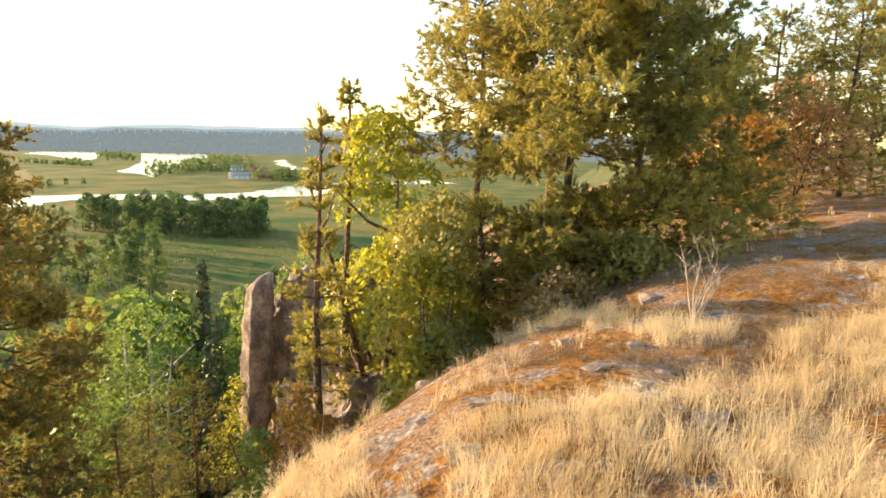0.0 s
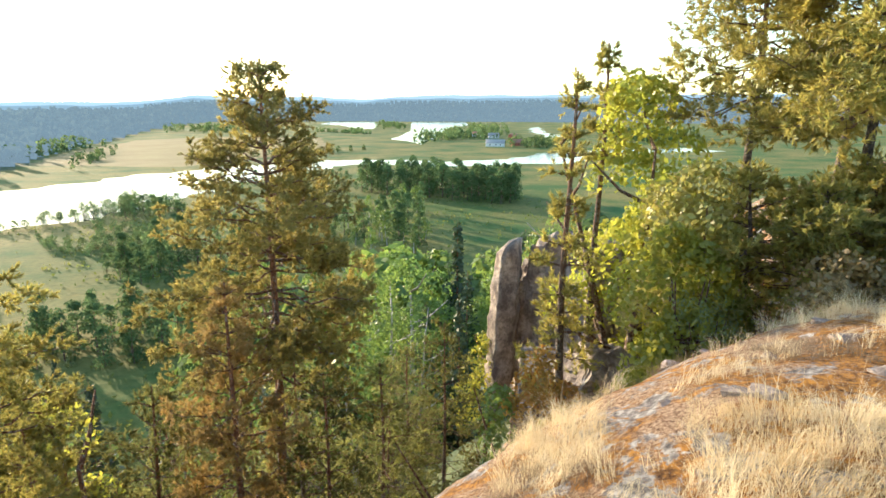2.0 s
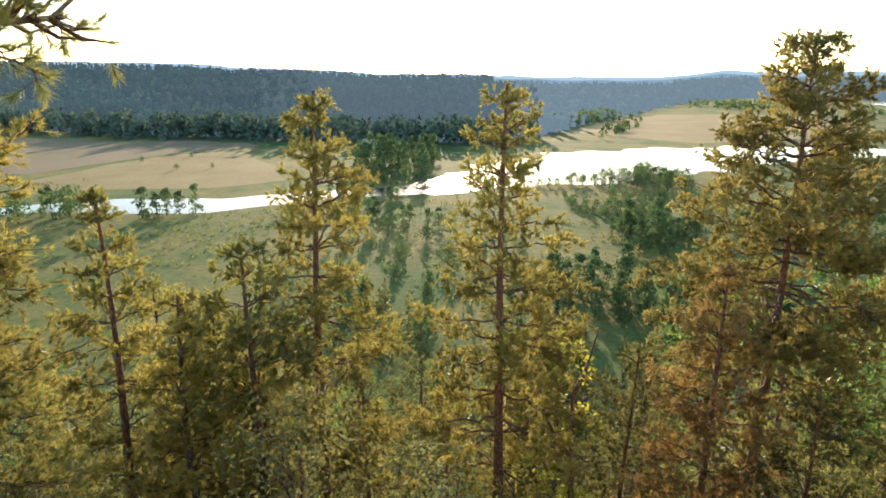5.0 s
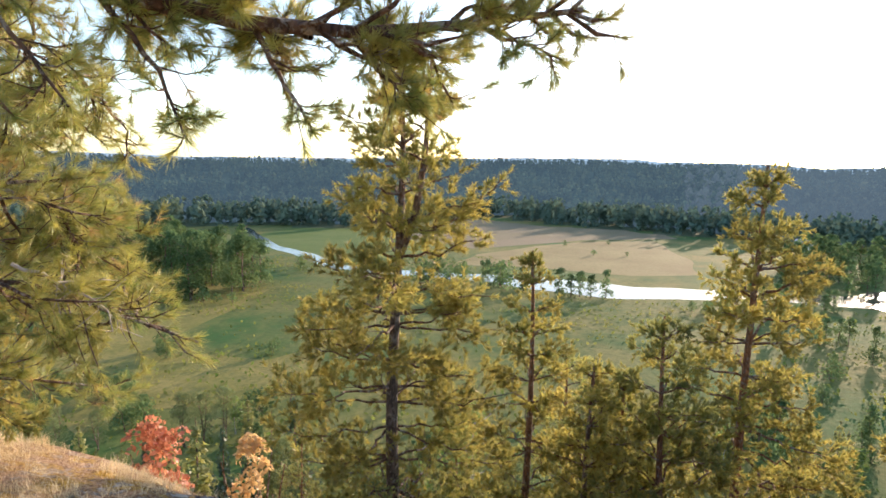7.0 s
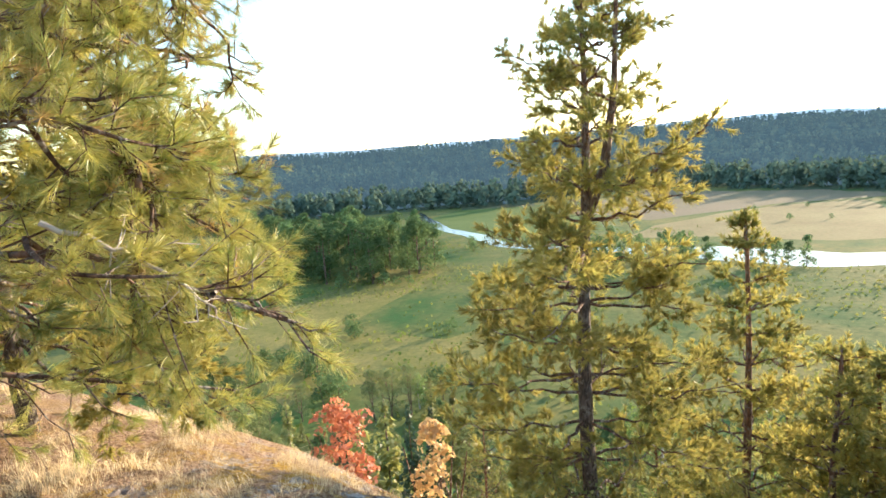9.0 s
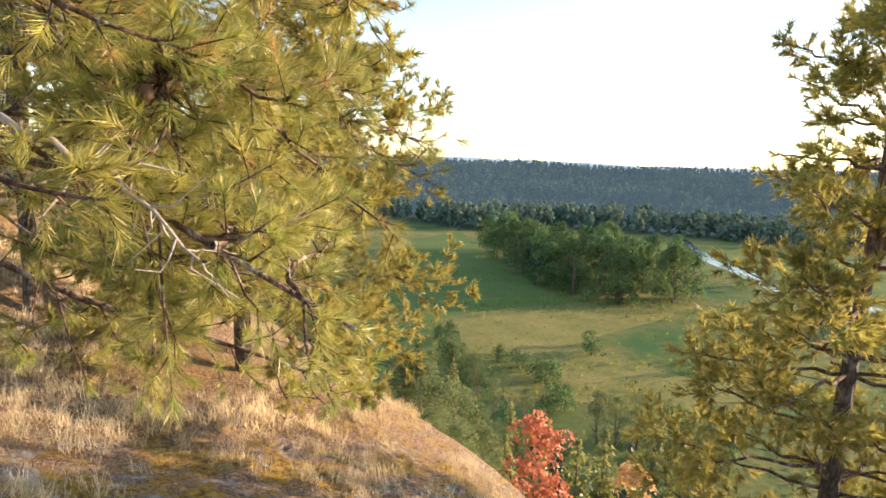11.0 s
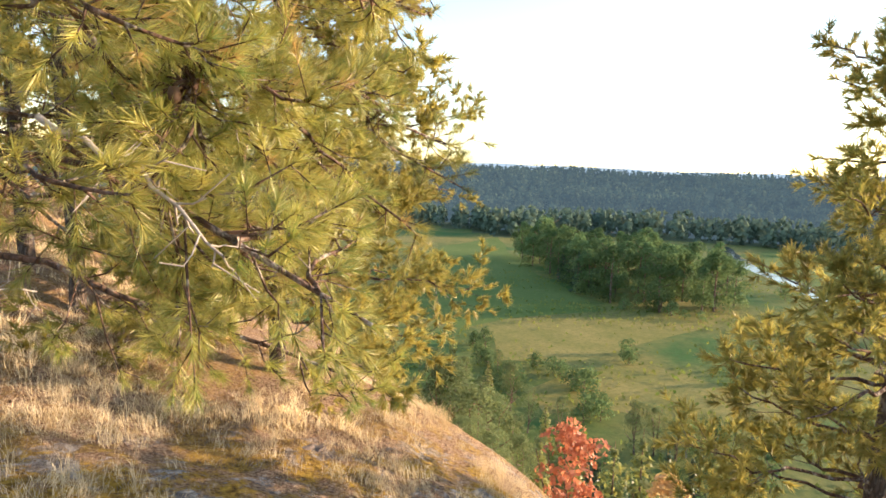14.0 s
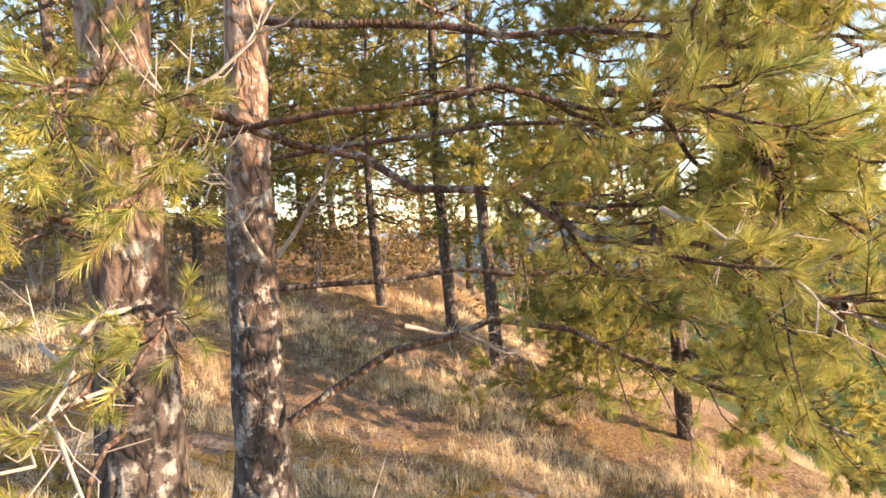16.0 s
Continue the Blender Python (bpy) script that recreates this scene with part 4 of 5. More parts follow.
near_pine("old pine with grey lichen bark and golden low boughs", (-1.55, -3.1), (0.0, 0.0), 7.0, 0.112, [
    (OLD[0], 0.020, 24, 0.2, TUFT, 0.5), (OLD[1], 0.05, 48, 0.16, 90, 0.3), (OLD[2], 0.014, 20, 0.22, TUFT, 0.45), *[(p, 0.011, 16, 0.2, TUFT, 0.45) for p in OLD[3:]],
    ([(-2.6, -1.9, 45.15), (-2.65, -1.75, 44.95), (-2.62, -1.65, 44.76)], 0.008, 12, 0.4, TUFT, 0.2),
    ([(-2.8, -1.55, 45.08), (-2.86, -1.48, 44.92), (-2.9, -1.42, 44.8)], 0.008, 12, 0.45, TUFT, 0.2),
    ([(-2.4, -2.15, 45.22), (-2.45, -1.98, 45.0), (-2.46, -1.85, 44.82)], 0.008, 12, 0.4, TUFT, 0.2),
    ([(-2.95, -1.3, 45.06), (-3.05, -1.2, 44.98), (-3.12, -1.15, 44.88)], 0.008, 10, 0.45, TUFT, 0.2),
    *hanging(OLD[1], 21, 5),
    ([(-2.1, -2.5, 45.32), (-2.3, -2.1, 45.35), (-2.45, -1.85, 45.3)], 0.01, 14, 0.36, TUFT, 0.2),
    ([(-1.56, -3.09, 44.61), (-1.69, -2.5, 44.72), (-1.69, -2.22, 44.56)], 0.009, 13, 0.36, TUFT, 0.3),
    *[([(-1.59, -3.0, z + 0.1), (x - 0.02, -2.68, z + 0.12), (x, y, z)], 0.007, 7, 0.26, TUFT, 0.5) for x, y, z in [(-1.67, -2.25, 44.47), (-1.76, -2.33, 44.39), (-1.85, -2.38, 44.52), (-1.65, -2.33, 44.61), (-1.77, -2.31, 44.07), (-1.65, -2.3, 44.01)]],
    ([(-1.56, -3.09, 44.39), (-1.47, -2.47, 44.45), (-1.48, -2.16, 44.28)], 0.011, 12, 0.36, TUFT, 0.3),
    ([(-1.56, -3.09, 43.95), (-1.62, -2.6, 43.89), (-1.66, -2.33, 43.71)], 0.01, 7, 0.34, TUFT, 0.4),
    *fan(OLD, STAND, (150, 154, 158, 162, 167, 172), (-9, -4, 1, 7, 13, 20), 1.3, 1.9, 1, 11),
    *fan(OLD, STAND, (164, 173), (27, 37), 1.4, 2.0, 2),
], [
    ([(-1.56, -3.09, 44.45), (-1.83, -2.68, 44.61), (-2.07, -2.55, 44.85)], 0.008),
    ([(-1.56, -3.09, 44.17), (-1.54, -2.53, 44.11), (-1.74, -2.34, 43.78)], 0.007),
    ([(-1.56, -3.09, 45.16), (-1.76, -2.84, 45.27), (-1.94, -2.7, 45.49)], 0.007),
    ([(-1.56, -3.09, 43.95), (-1.4, -2.63, 43.95), (-1.38, -2.35, 43.62)], 0.006),
    ([(-2.9, -2.5, 44.35), (-3.05, -2.41, 44.24), (-3.19, -2.32, 44.09)], 0.005),
], 71)
near_pine("pine with flaking pale bark and a forked low limb", (-1.72, -3.94), (-0.17, -0.03), 7.5, 0.105, [
    (PALE[0], 0.018, 26, 0.22, TUFT, 0.6), (PALE[1], 0.02, 24, 0.22, TUFT, 0.4), (PALE[2], 0.018, 24, 0.22, TUFT, 0.4), *[(p, 0.011, 16, 0.2, TUFT, 0.45) for p in PALE[3:]],
    *fan(PALE, STAND, (146, 151, 156, 162, 168), (-9, -2, 5, 12, 19), 1.9, 2.6, 3, 11),
    *fan(PALE, STAND, (166, 174), (29, 38), 2.0, 2.6, 4),
    ([(-1.84, -3.9, 45.71), (-2.24, -4.68, 45.82), (-3.05, -5.33, 45.71)], 0.02, 22, 0.3, 40, 0.3),
    ([(-1.84, -3.9, 46.7), (-1.03, -4.63, 46.81), (-0.43, -5, 46.59)], 0.02, 20, 0.3, 40, 0.3),
], [
    ([(-1.86, -3.8, 44.28), (-2.04, -3.65, 44.5), (-2.18, -3.61, 44.72)], 0.009),
    ([(-1.8, -3.79, 44.28), (-1.7, -3.55, 44.56), (-1.65, -3.44, 44.72)], 0.008),
    ([(-2.36, -3.8, 43.95), (-2.67, -3.95, 43.84), (-2.99, -4.05, 43.73)], 0.009),
], 72)


# ---- rock outcrop ----
STONE = speckled("lichen_stone", (0.19, 0.15, 0.125), (0.42, 0.35, 0.29), (0.12, 0.085, 0.065), 9, 0.9, 0.01, 6)


def boulder(name, parent, centre, size, turn, seed, mat=ROCK, tilt=0.0, chip=0.42):
    """A block with broken facets, made by cutting a box and roughening it."""
    g = np.random.default_rng(seed)
    bm = bmesh.new()
    bmesh.ops.create_cube(bm, size=1)
    for _ in range(9):
        d = Vector(unit(g.standard_normal(3)))
        geom = bm.verts[:] + bm.edges[:] + bm.faces[:]
        cut = bmesh.ops.bisect_plane(bm, geom=geom, plane_co=d * (chip + 0.16 * g.random()), plane_no=d, clear_outer=True)
        edges = [x for x in cut["geom_cut"] if isinstance(x, bmesh.types.BMEdge)]
        if edges:
            bmesh.ops.contextual_create(bm, geom=edges)
    bmesh.ops.triangulate(bm, faces=bm.faces)
    bmesh.ops.subdivide_edges(bm, edges=bm.edges, cuts=7 if max(size) > 0.8 else 1, use_grid_fill=True)
    for v in bm.verts:
        p = v.co * 3 + Vector((seed, seed * 2, 0))
        v.co *= 1 + 0.13 * noise.noise(p) + 0.09 * noise.noise(p * 2.7) + 0.05 * noise.noise(p * 7) + 0.025 * noise.noise(p * 17)
        v.co.x, v.co.y, v.co.z = v.co.x * size[0], v.co.y * size[1], v.co.z * size[2]
    me = bpy.data.meshes.new(name)
    bm.to_mesh(me)
    bm.free()
    me.materials.append(mat)
    ob = new(name, me)
    ob.matrix_world = pose(*centre, tilt, 0, turn)
    if parent is not None:
        ob.parent = parent
        ob.matrix_parent_inverse = parent.matrix_world.inverted()
    return ob


cliff = empty("rock_outcrop", pose(-3, 14.5, 38), "weathered grey granite outcrop with dark clefts on the slope", "rock")
bpy.context.view_layer.update()
def slab(foot, top, width, depth, turn, seed):
    """A leaning slab with flat faces, sharp broken edges and a slanting top."""
    g = np.random.default_rng(seed)
    a = np.radians(turn) + np.array([0.35, 1.1, 2.0, 2.75, 3.6, 4.5, 5.5])
    rim = np.stack([np.cos(a) * width / 2, np.sin(a) * depth / 2], -1) * (0.85 + 0.3 * g.random((len(a), 1)))
    edge = np.repeat(rim, 4, 0) * np.tile([1, 0.75, 0.5, 0.25], len(a))[:, None] + np.repeat(np.roll(rim, -1, 0), 4, 0) * np.tile([0, 0.25, 0.5, 0.75], len(a))[:, None]
    n, m = len(edge), 26
    f = np.linspace(0, 1, m)
    foot, top = np.array(foot, float), np.array(top, float)
    grow = np.interp(f, [0, 0.2, 0.5, 0.8, 0.93, 1], [0.6, 0.85, 1.1, 1.05, 0.95, 0.8])
    step = np.repeat(0.06 * g.standard_normal(9), 3)[:m]
    v = np.zeros((m, n, 3))
    for k in range(m):
        c = foot + (top - foot) * f[k]
        v[k, :, :2] = c[:2] + edge * (grow[k] + step[k])
        v[k, :, 2] = c[2] + 0.55 * edge[:, 0] * f[k]
    p = v.reshape(-1, 3)
    p = p + 0.05 * np.stack([lumps(p[:, 2] * 3 + p[:, 0], p[:, 1] * 3, 0.5, s + seed) for s in (1, 2, 3)], -1) + 0.025 * np.stack([lumps(p[:, 2] * 9 + p[:, 0] * 4, p[:, 1] * 9, 0.5, s + seed) for s in (4, 5, 6)], -1)
    i, j = np.meshgrid(np.arange(m - 1), np.arange(n), indexing="ij")
    k = (j + 1) % n
    q = np.stack([i * n + j, i * n + k, (i + 1) * n + k, (i + 1) * n + j], -1).reshape(-1, 4)
    lid = len(p)
    p = np.concatenate([p, [p[-n:].mean(0) + (0, 0, 0.12)]])
    t = np.stack([(m - 1) * n + np.arange(n), (m - 1) * n + (np.arange(n) + 1) % n, np.full(n, lid)], -1)
    ob = new("slab", mesh_of("slab", p, [q, t], [ROCK]))
    ob.parent = cliff
    ob.matrix_parent_inverse = cliff.matrix_world.inverted()
    return ob


slab((-4.58, 15.6, 36.6), (-4.38, 15.6, 41.5), 0.85, 1.7, 15, 3)
boulder("block", cliff, (-2.95, 17.1, 38.4), (3.0, 2.4, 6.2), 8, 31, chip=0.44)
boulder("block", cliff, (-1.5, 14.3, 40.4), (1.5, 1.6, 3.2), 12, 3)
boulder("block", cliff, (-2.3, 14.9, 39.6), (1.1, 1.4, 3.0), 40, 4)
boulder("block", cliff, (-0.4, 14.2, 40.9), (1.6, 1.6, 2.4), -20, 5)
boulder("block", cliff, (-1.5, 12.0, 39.6), (1.8, 1.6, 1.5), 25, 6)
boulder("block", cliff, (-2.6, 13.2, 38.7), (1.7, 1.4, 1.6), 5, 7)

# ---- bushes and small trees near the outcrop ----
for name, label, x, y, h, w, base, count, size, mat, seed, stems in [
    ("rowan_tree", "yellow-green rowan above the outcrop", -1.3, 12.3, 45.25, 3.3, 0.6, 8200, 0.12, LEAF_YELLOW, 81, 2),
    ("rowan_bush", "bright yellow-green rowan bush in the gully", -0.22, 9.0, 43.15, 2.2, 0.1, 6800, 0.10, LEAF_YELLOW, 82, 5),
    ("rowan_bush", "olive-yellow rowan bush behind the gully", -0.1, 10.3, 44.2, 2.4, 0.1, 5200, 0.10, LEAF_OLIVE, 80, 4),
    ("rowan_bush", "orange autumn bush below the outcrop", -2.25, 9.2, 41.1, 1.2, 0.1, 2000, 0.075, LEAF_ORANGE, 83, 4),
    ("green_bush", "leafy green bush below the outcrop", -2.95, 9.1, 40.6, 1.3, 0.1, 1900, 0.09, LEAF_BIRCH, 84, 3),
    ("aspen_sapling", "yellowing young tree beside the rock slab", -4.9, 15.2, 5.0, 1.6, 2.2, 1500, 0.10, LEAF_YELLOW, 85, 1),
    ("green_bush", "olive green dense bush under the big pine", 2.6, 9.2, 43.4, 1.8, 0.1, 2800, 0.08, LEAF_OLIVE, 86, 4),
    ("green_bush", "golden-brown shrub at the foot of the pines", 1.6, 8.7, 43.0, 1.5, 0.1, 2200, 0.08, LEAF_BROWN, 87, 4),
    ("rusty_shrub", "rust-brown shrub at the foot of the pines", 7.2, 14.6, 45.9, 2.8, 0.1, 4200, 0.10, LEAF_ORANGE, 88, 4),
    ("rusty_shrub", "tall brown leafy bush behind the bare rock", 9.0, 15.2, 46.4, 3.2, 0.1, 4600, 0.10, LEAF_RUST, 89, 4),
    ("red_rowan", "small red-leaved rowan below the grassy edge", -11.2, -8.05, 1.5, 1.35, 0.15, 1100, 0.11, LEAF_RED, 90, 4),
    ("orange_rowan", "small orange-leaved tree below the grassy edge", -10.7, -5.9, 1.5, 0.8, 0.15, 700, 0.10, LEAF_PEACH, 91, 4),
    ("aspen_sapling", "bright yellow-green young aspen on the slope", -9.5, 6.45, 4.2, 1.9, 1.0, 2600, 0.09, LEAF_YELLOW, 92, 1),
]:
    z = gz(x, y)
    if h > 30:
        h -= z
    if count == 2600 and stems == 1:
        h = 40.6 - z
    if name in ("red_rowan", "orange_rowan"):
        h = (39.75 if name == "red_rowan" else 39.95) - z
    broadleaf(name, h, w, max(base, h - 1.6) if "rowan" in name and w < 1.5 else base, count, size, mat, seed, pose(x, y, z), label, "bush" if "bush" in name or "shrub" in name else "tree", stems=stems)
for k, (x, y) in enumerate([(-1.4, -10.8), (0.6, -10.8), (-4.6, -11.2), (2.2, -10.0), (-2.4, -11.8), (-6.2, -10.8), (-3.4, -13.2), (0.2, -13.0)]):
    broadleaf("dry_shrub", 1.2 + 0.2 * (k % 3), 1.9, 0.05, 1500, 0.07, LEAF_BROWN, 93 + k, pose(x, y, gz(x, y)), "brown half-bare shrub at the back of the hilltop", "bush", "dry shrubs", DEADWOOD, 5)

dead = empty("dead_bush", pose(2.2, 5.65, gz(2.2, 5.65) - 0.03), "bare grey dead bush on the dry rocky ground", "bush")
g = np.random.default_rng(5)
for k in range(9):
    b = Build()
    a, h = g.random() * 6.28, 0.45 + 0.55 * g.random()
    p = np.array([[0, 0, 0], [0.07 * math.cos(a), 0.07 * math.sin(a), h * 0.4], [0.17 * math.cos(a + 0.4), 0.17 * math.sin(a + 0.4), h * 0.75], [0.2 * math.cos(a), 0.2 * math.sin(a), h]])
    b.tube(p, [0.011, 0.008, 0.005, 0.002], 5)
    for q in range(7):
        f = 0.35 + 0.6 * g.random()
        o = p[1] + (p[3] - p[1]) * f
        e = o + np.append(g.standard_normal(2) * 0.09, 0.06 + 0.12 * g.random())
        b.tube([o, (o + e) / 2 + 0.01, e], [0.004, 0.003, 0.0012], 4)
    b.object("stem", DEADWOOD, dead)


heap = empty("dead_brush", pose(-2.2, -3.3, gz(-2.2, -3.3) - 0.02), "heap of grey dead twigs under the near pine", "brushwood")
for k in range(16):
    b = Build()
    o = np.append(g.standard_normal(2) * 0.22, 0.02)
    d = np.append(g.standard_normal(2) * 0.25, 0.1 + 0.25 * g.random())
    p = np.array([o, o + d * 0.5 + (0, 0, 0.03), o + d])
    b.tube(p, [0.006, 0.004, 0.0015], 5)
    for q in range(8):
        s = o + d * (0.3 + 0.7 * g.random())
        e = s + g.standard_normal(3) * 0.07 + (0, 0, 0.03)
        b.tube([s, (s + e) / 2 + 0.006, e], [0.0028, 0.002, 0.001], 3)
    b.object("twig", DEADWOOD, heap)


# ---- dry grass ----
def grass(name, centres, blades, length, width, mat, label):
    n = len(centres) * blades
    c = np.repeat(centres, blades, 0)
    off = rng.standard_normal((n, 2)) * 0.035
    root = np.c_[c[:, :2] + off, c[:, 2]]
    lean = np.repeat(rng.standard_normal((len(centres), 2)) * 0.55, blades, 0) + rng.standard_normal((n, 2)) * 0.5
    l = (np.repeat(0.35 + 1.15 * rng.random(len(centres)) ** 1.5, blades) * length * (0.55 + 0.6 * rng.random(n)))[:, None]
    up = np.c_[lean * 0.45, np.ones(n)]
    mid = root + unit(up) * l * 0.55
    tip = mid + unit(np.c_[lean * 1.5, np.full(n, 0.55)]) * l * 0.5
    side = unit(np.c_[rng.standard_normal((n, 2)), np.zeros(n)]) * width / 2
    v = np.stack([root - side, root + side, mid + side * 0.8, mid - side * 0.8, tip], 1).reshape(-1, 3)
    k = np.arange(n)[:, None] * 5
    b = Build()
    b.add(v, k + np.array([[0, 1, 2, 3]]), k + np.array([[3, 2, 4]]))
    return tagged(b.object(name, mat), label, "grass", kind="stuff")


def scatter(n, x0, x1, y0, y1, keep):
    x, y = x0 + (x1 - x0) * rng.random(n), y0 + (y1 - y0) * rng.random(n)
    k = keep(x, y)
    x, y = x[k], y[k]
    return np.stack([x, y, ground_z(x, y) - 0.01], -1)


def straw_zone(x, y):
    n = lumps(x, y, 0.62, 7) + 0.5 * lumps(x, y, 0.27, 8) + 0.22 * rng.standard_normal(np.shape(x))
    thick = (y < 3.6 + 0.5 * np.clip(x - 0.3, 0, 9) + 0.35 * lumps(x, y, 0.7, 4)) & (x > -0.35) | (x < -0.85) & (y > 3.2) | (np.hypot(x - 2.0, y - 5.45) < 0.45)
    meadow = np.where(y > 0, np.where(thick, -0.3, 0.62), 0.16)
    return (brink(x, y) < 1.8) & (n > meadow)


def heath_zone(x, y):
    return (brink(x, y) < 2.2) & (lumps(x, y, 0.7, 3) + 0.5 * lumps(x, y, 0.3, 12) > 0.25)


grass("dry_grass", scatter(7200, -1.5, 5.0, 1.4, 7.5, straw_zone), 24, 0.25, 0.0028, DRY_GRASS, "pale dry grass tufts among moss and bare rock")
grass("dry_grass", scatter(6800, -7.5, -0.5, -8.0, -1.9, straw_zone), 17, 0.15, 0.0034, DRY_GRASS, "golden dry grass on the slope under the pines")
grass("dry_grass", scatter(2200, 2.0, 14.0, 6.0, 17.0, straw_zone), 10, 0.16, 0.009, DRY_GRASS, "pale dry grass at the back of the hilltop")
grass("dry_grass", scatter(1500, -7.0, 3.0, -16.0, -9.0, straw_zone), 10, 0.15, 0.009, DRY_GRASS, "dry grass between the pines at the back")
grass("heath_tufts", scatter(4600, -1.5, 4.5, 2.2, 9.0, heath_zone), 16, 0.13, 0.0032, HEATH, "grey-brown withered heath among the moss")
grass("dry_grass", scatter(4200, -5.5, 2.5, -11.0, -5.8, lambda x, y: (brink(x, y) < 1.8) & (lumps(x, y, 0.5, 21) + 0.4 * rng.standard_normal(len(x)) > 0.25)), 13, 0.17, 0.005, DRY_GRASS, "dry grass tufts among brown needle litter")
grass("heath_tufts", scatter(4200, -5.5, 2.5, -12.0, -4.6, lambda x, y: brink(x, y) < 1.8), 11, 0.05, 0.006, HEATH, "brown needle litter and withered heath under the pines")
grass("heath_tufts", scatter(2600, -8.0, 0.0, -9.0, -2.2, heath_zone), 14, 0.08, 0.004, HEATH, "brown withered heath and litter on the slope")

# loose and half-buried stones
g = np.random.default_rng(12)
stones = []
for k, (x0, x1, y0, y1, n) in enumerate([(-0.6, 1.6, 3.2, 7.4, 22), (-5.0, -3.5, -6.0, -2.4, 8), (2.0, 8.0, 7.0, 13.0, 10)]):
    for _ in range(n):
        x, y = x0 + (x1 - x0) * g.random(), y0 + (y1 - y0) * g.random()
        s = (0.07 + 0.14 * g.random() ** 2) * (1.6 if k == 2 else 1)
        ob = boulder("stone", None, (x, y, gz(x, y) - 0.012), (s * 1.4, s, s * 0.6), 360 * g.random(), int(g.integers(1000)), STONE)
        tagged(ob, "pale lichen-spotted stone half buried in moss", "stone", "stones on the hilltop")


# ---- trees on the lower slope and in the valley ----
LIMIT_AZ = [-10, 5, 20, 38, 45, 60, 90, 110, 130, 150]
LIMIT_EL = [-6, -8, -10.5, -12, -15.5, -16.5, -17, -18, -20, -19]
kinds = {}
kinds["birch"] = [broadleaf("birch_tree", 11, 5.4, 1.4, 640, 0.6, LEAF_BIRCH, 101 + i, pose(0, 0, -500), "green birch on the wooded slope", "tree", "trees on the wooded slope", BIRCH_BARK, flat=0.72) for i in range(3)]
kinds["fine"] = [broadleaf("birch_tree", 11, 5.2, 1.0, 4600, 0.17, LEAF_BIRCH, 105 + i, pose(0, 0, -500), "sunlit green birch on the wooded slope", "tree", "trees on the wooded slope", BIRCH_BARK, flat=0.6) for i in range(2)]
kinds["dark"] = [broadleaf("deciduous_tree", 12, 6.0, 1.2, 560, 0.85, LEAF_DARK, 111 + i, pose(0, 0, -500), "dark green leafy tree in the valley", "tree", "trees in the valley groves", flat=0.72) for i in range(3)]
kinds["spruce"] = [conifer("spruce_tree", 14, 5.0, 900, 0.6, SPRUCE, 121 + i, pose(0, 0, -500), "dark green spruce with drooping boughs", "tree", "spruces on the slope") for i in range(2)]
kinds["young"] = [conifer("young_pine", 8, 3.6, 620, 0.46, NEEDLE_DARK, 131 + i, pose(0, 0, -500), "young golden-green pine on the slope", "tree", "young pines on the slope") for i in range(2)]
kinds["bushy"] = [pine("pine_tree", pose(0, 0, -500), 9, 1.2, 2.5, (NEEDLE_DARK, NEEDLE_DEEP, NEEDLE_DEEP)[i], ("bushy olive pine on the steep slope", "bushy dark green pine on the steep slope", "bushy deep green pine on the steep slope")[i], 181 + i, whorls=13, per=5, radius=0.09, group="bushy pines on the slope", tuft=9, width=0.034, needle=0.115, dens=12, twigs=8, low=0.85, joined=True) for i in range(3)]
kinds["bush"] = [broadleaf("willow_bush", 4, 4.4, 0.05, 380, 0.42, LEAF_DARK, 141 + i, pose(0, 0, -500), "round green willow bush on the meadow", "bush", "bushes on the meadow", stems=3, flat=0.72) for i in range(3)]
kinds["far"] = [broadleaf("deciduous_tree", 12, 6.8, 0.5, 560, 0.85, LEAF_DARK, 151 + i, pose(0, 0, -500), "dark green leafy tree in a valley grove", "tree", "trees in the valley groves", flat=0.72) for i in range(3)]
kinds["grove"] = [broadleaf("deciduous_tree", 12, 7.6, 0.6, 1700, 0.5, LEAF_DARK, 251 + i, pose(0, 0, -500), "tall round-crowned leafy tree in the meadow grove", "tree", "trees in the meadow grove", flat=0.6, clumps=11) for i in range(3)]
kinds["sallow"] = [broadleaf("sallow_tree", 9, 4.6, 0.3, 4200, 0.16, LEAF_SALLOW, 261 + i, pose(0, 0, -500), "grey-green sallow at the foot of the hill", "tree", "sallows at the foot of the hill", flat=0.55, stems=2) for i in range(2)]
kinds["shrub"] = [broadleaf("undergrowth_bush", 1.6, 1.7, 0.02, 1500, 0.052, (NEEDLE_DEEP, LEAF_SALLOW, NEEDLE_DEEP)[i], 161 + i, pose(0, 0, -500), ("olive-green bush on the steep slope", "green bush on the steep slope", "dull green bush on the steep slope")[i], "bush", "undergrowth on the slope", stems=4) for i in range(3)]
HEIGHT = {"sallow": 9, "grove": 12, "bushy": 9, "fine": 11, "far": 12, "shrub": 1.6, "birch": 11, "dark": 12, "spruce": 14, "young": 8, "bush": 4}


def put(kind, x, y, h, g):
    if kind in ("birch", "dark", "young", "fine") and math.hypot(x, y) < 31 and h > 3:
        kind = "bushy"
    elif kind in ("birch", "dark") and math.hypot(x, y) < 52:
        kind = "fine"
    t = kinds[kind][int(g.integers(len(kinds[kind])))]
    s = h / HEIGHT[kind]
    wide = s * (0.85 + 0.3 * g.random())
    c = copy_thing(t, pose(x, y, gz(x, y) - 0.15, 0, 0, 360 * g.random()))
    c.scale = (wide, wide, s)
    return c


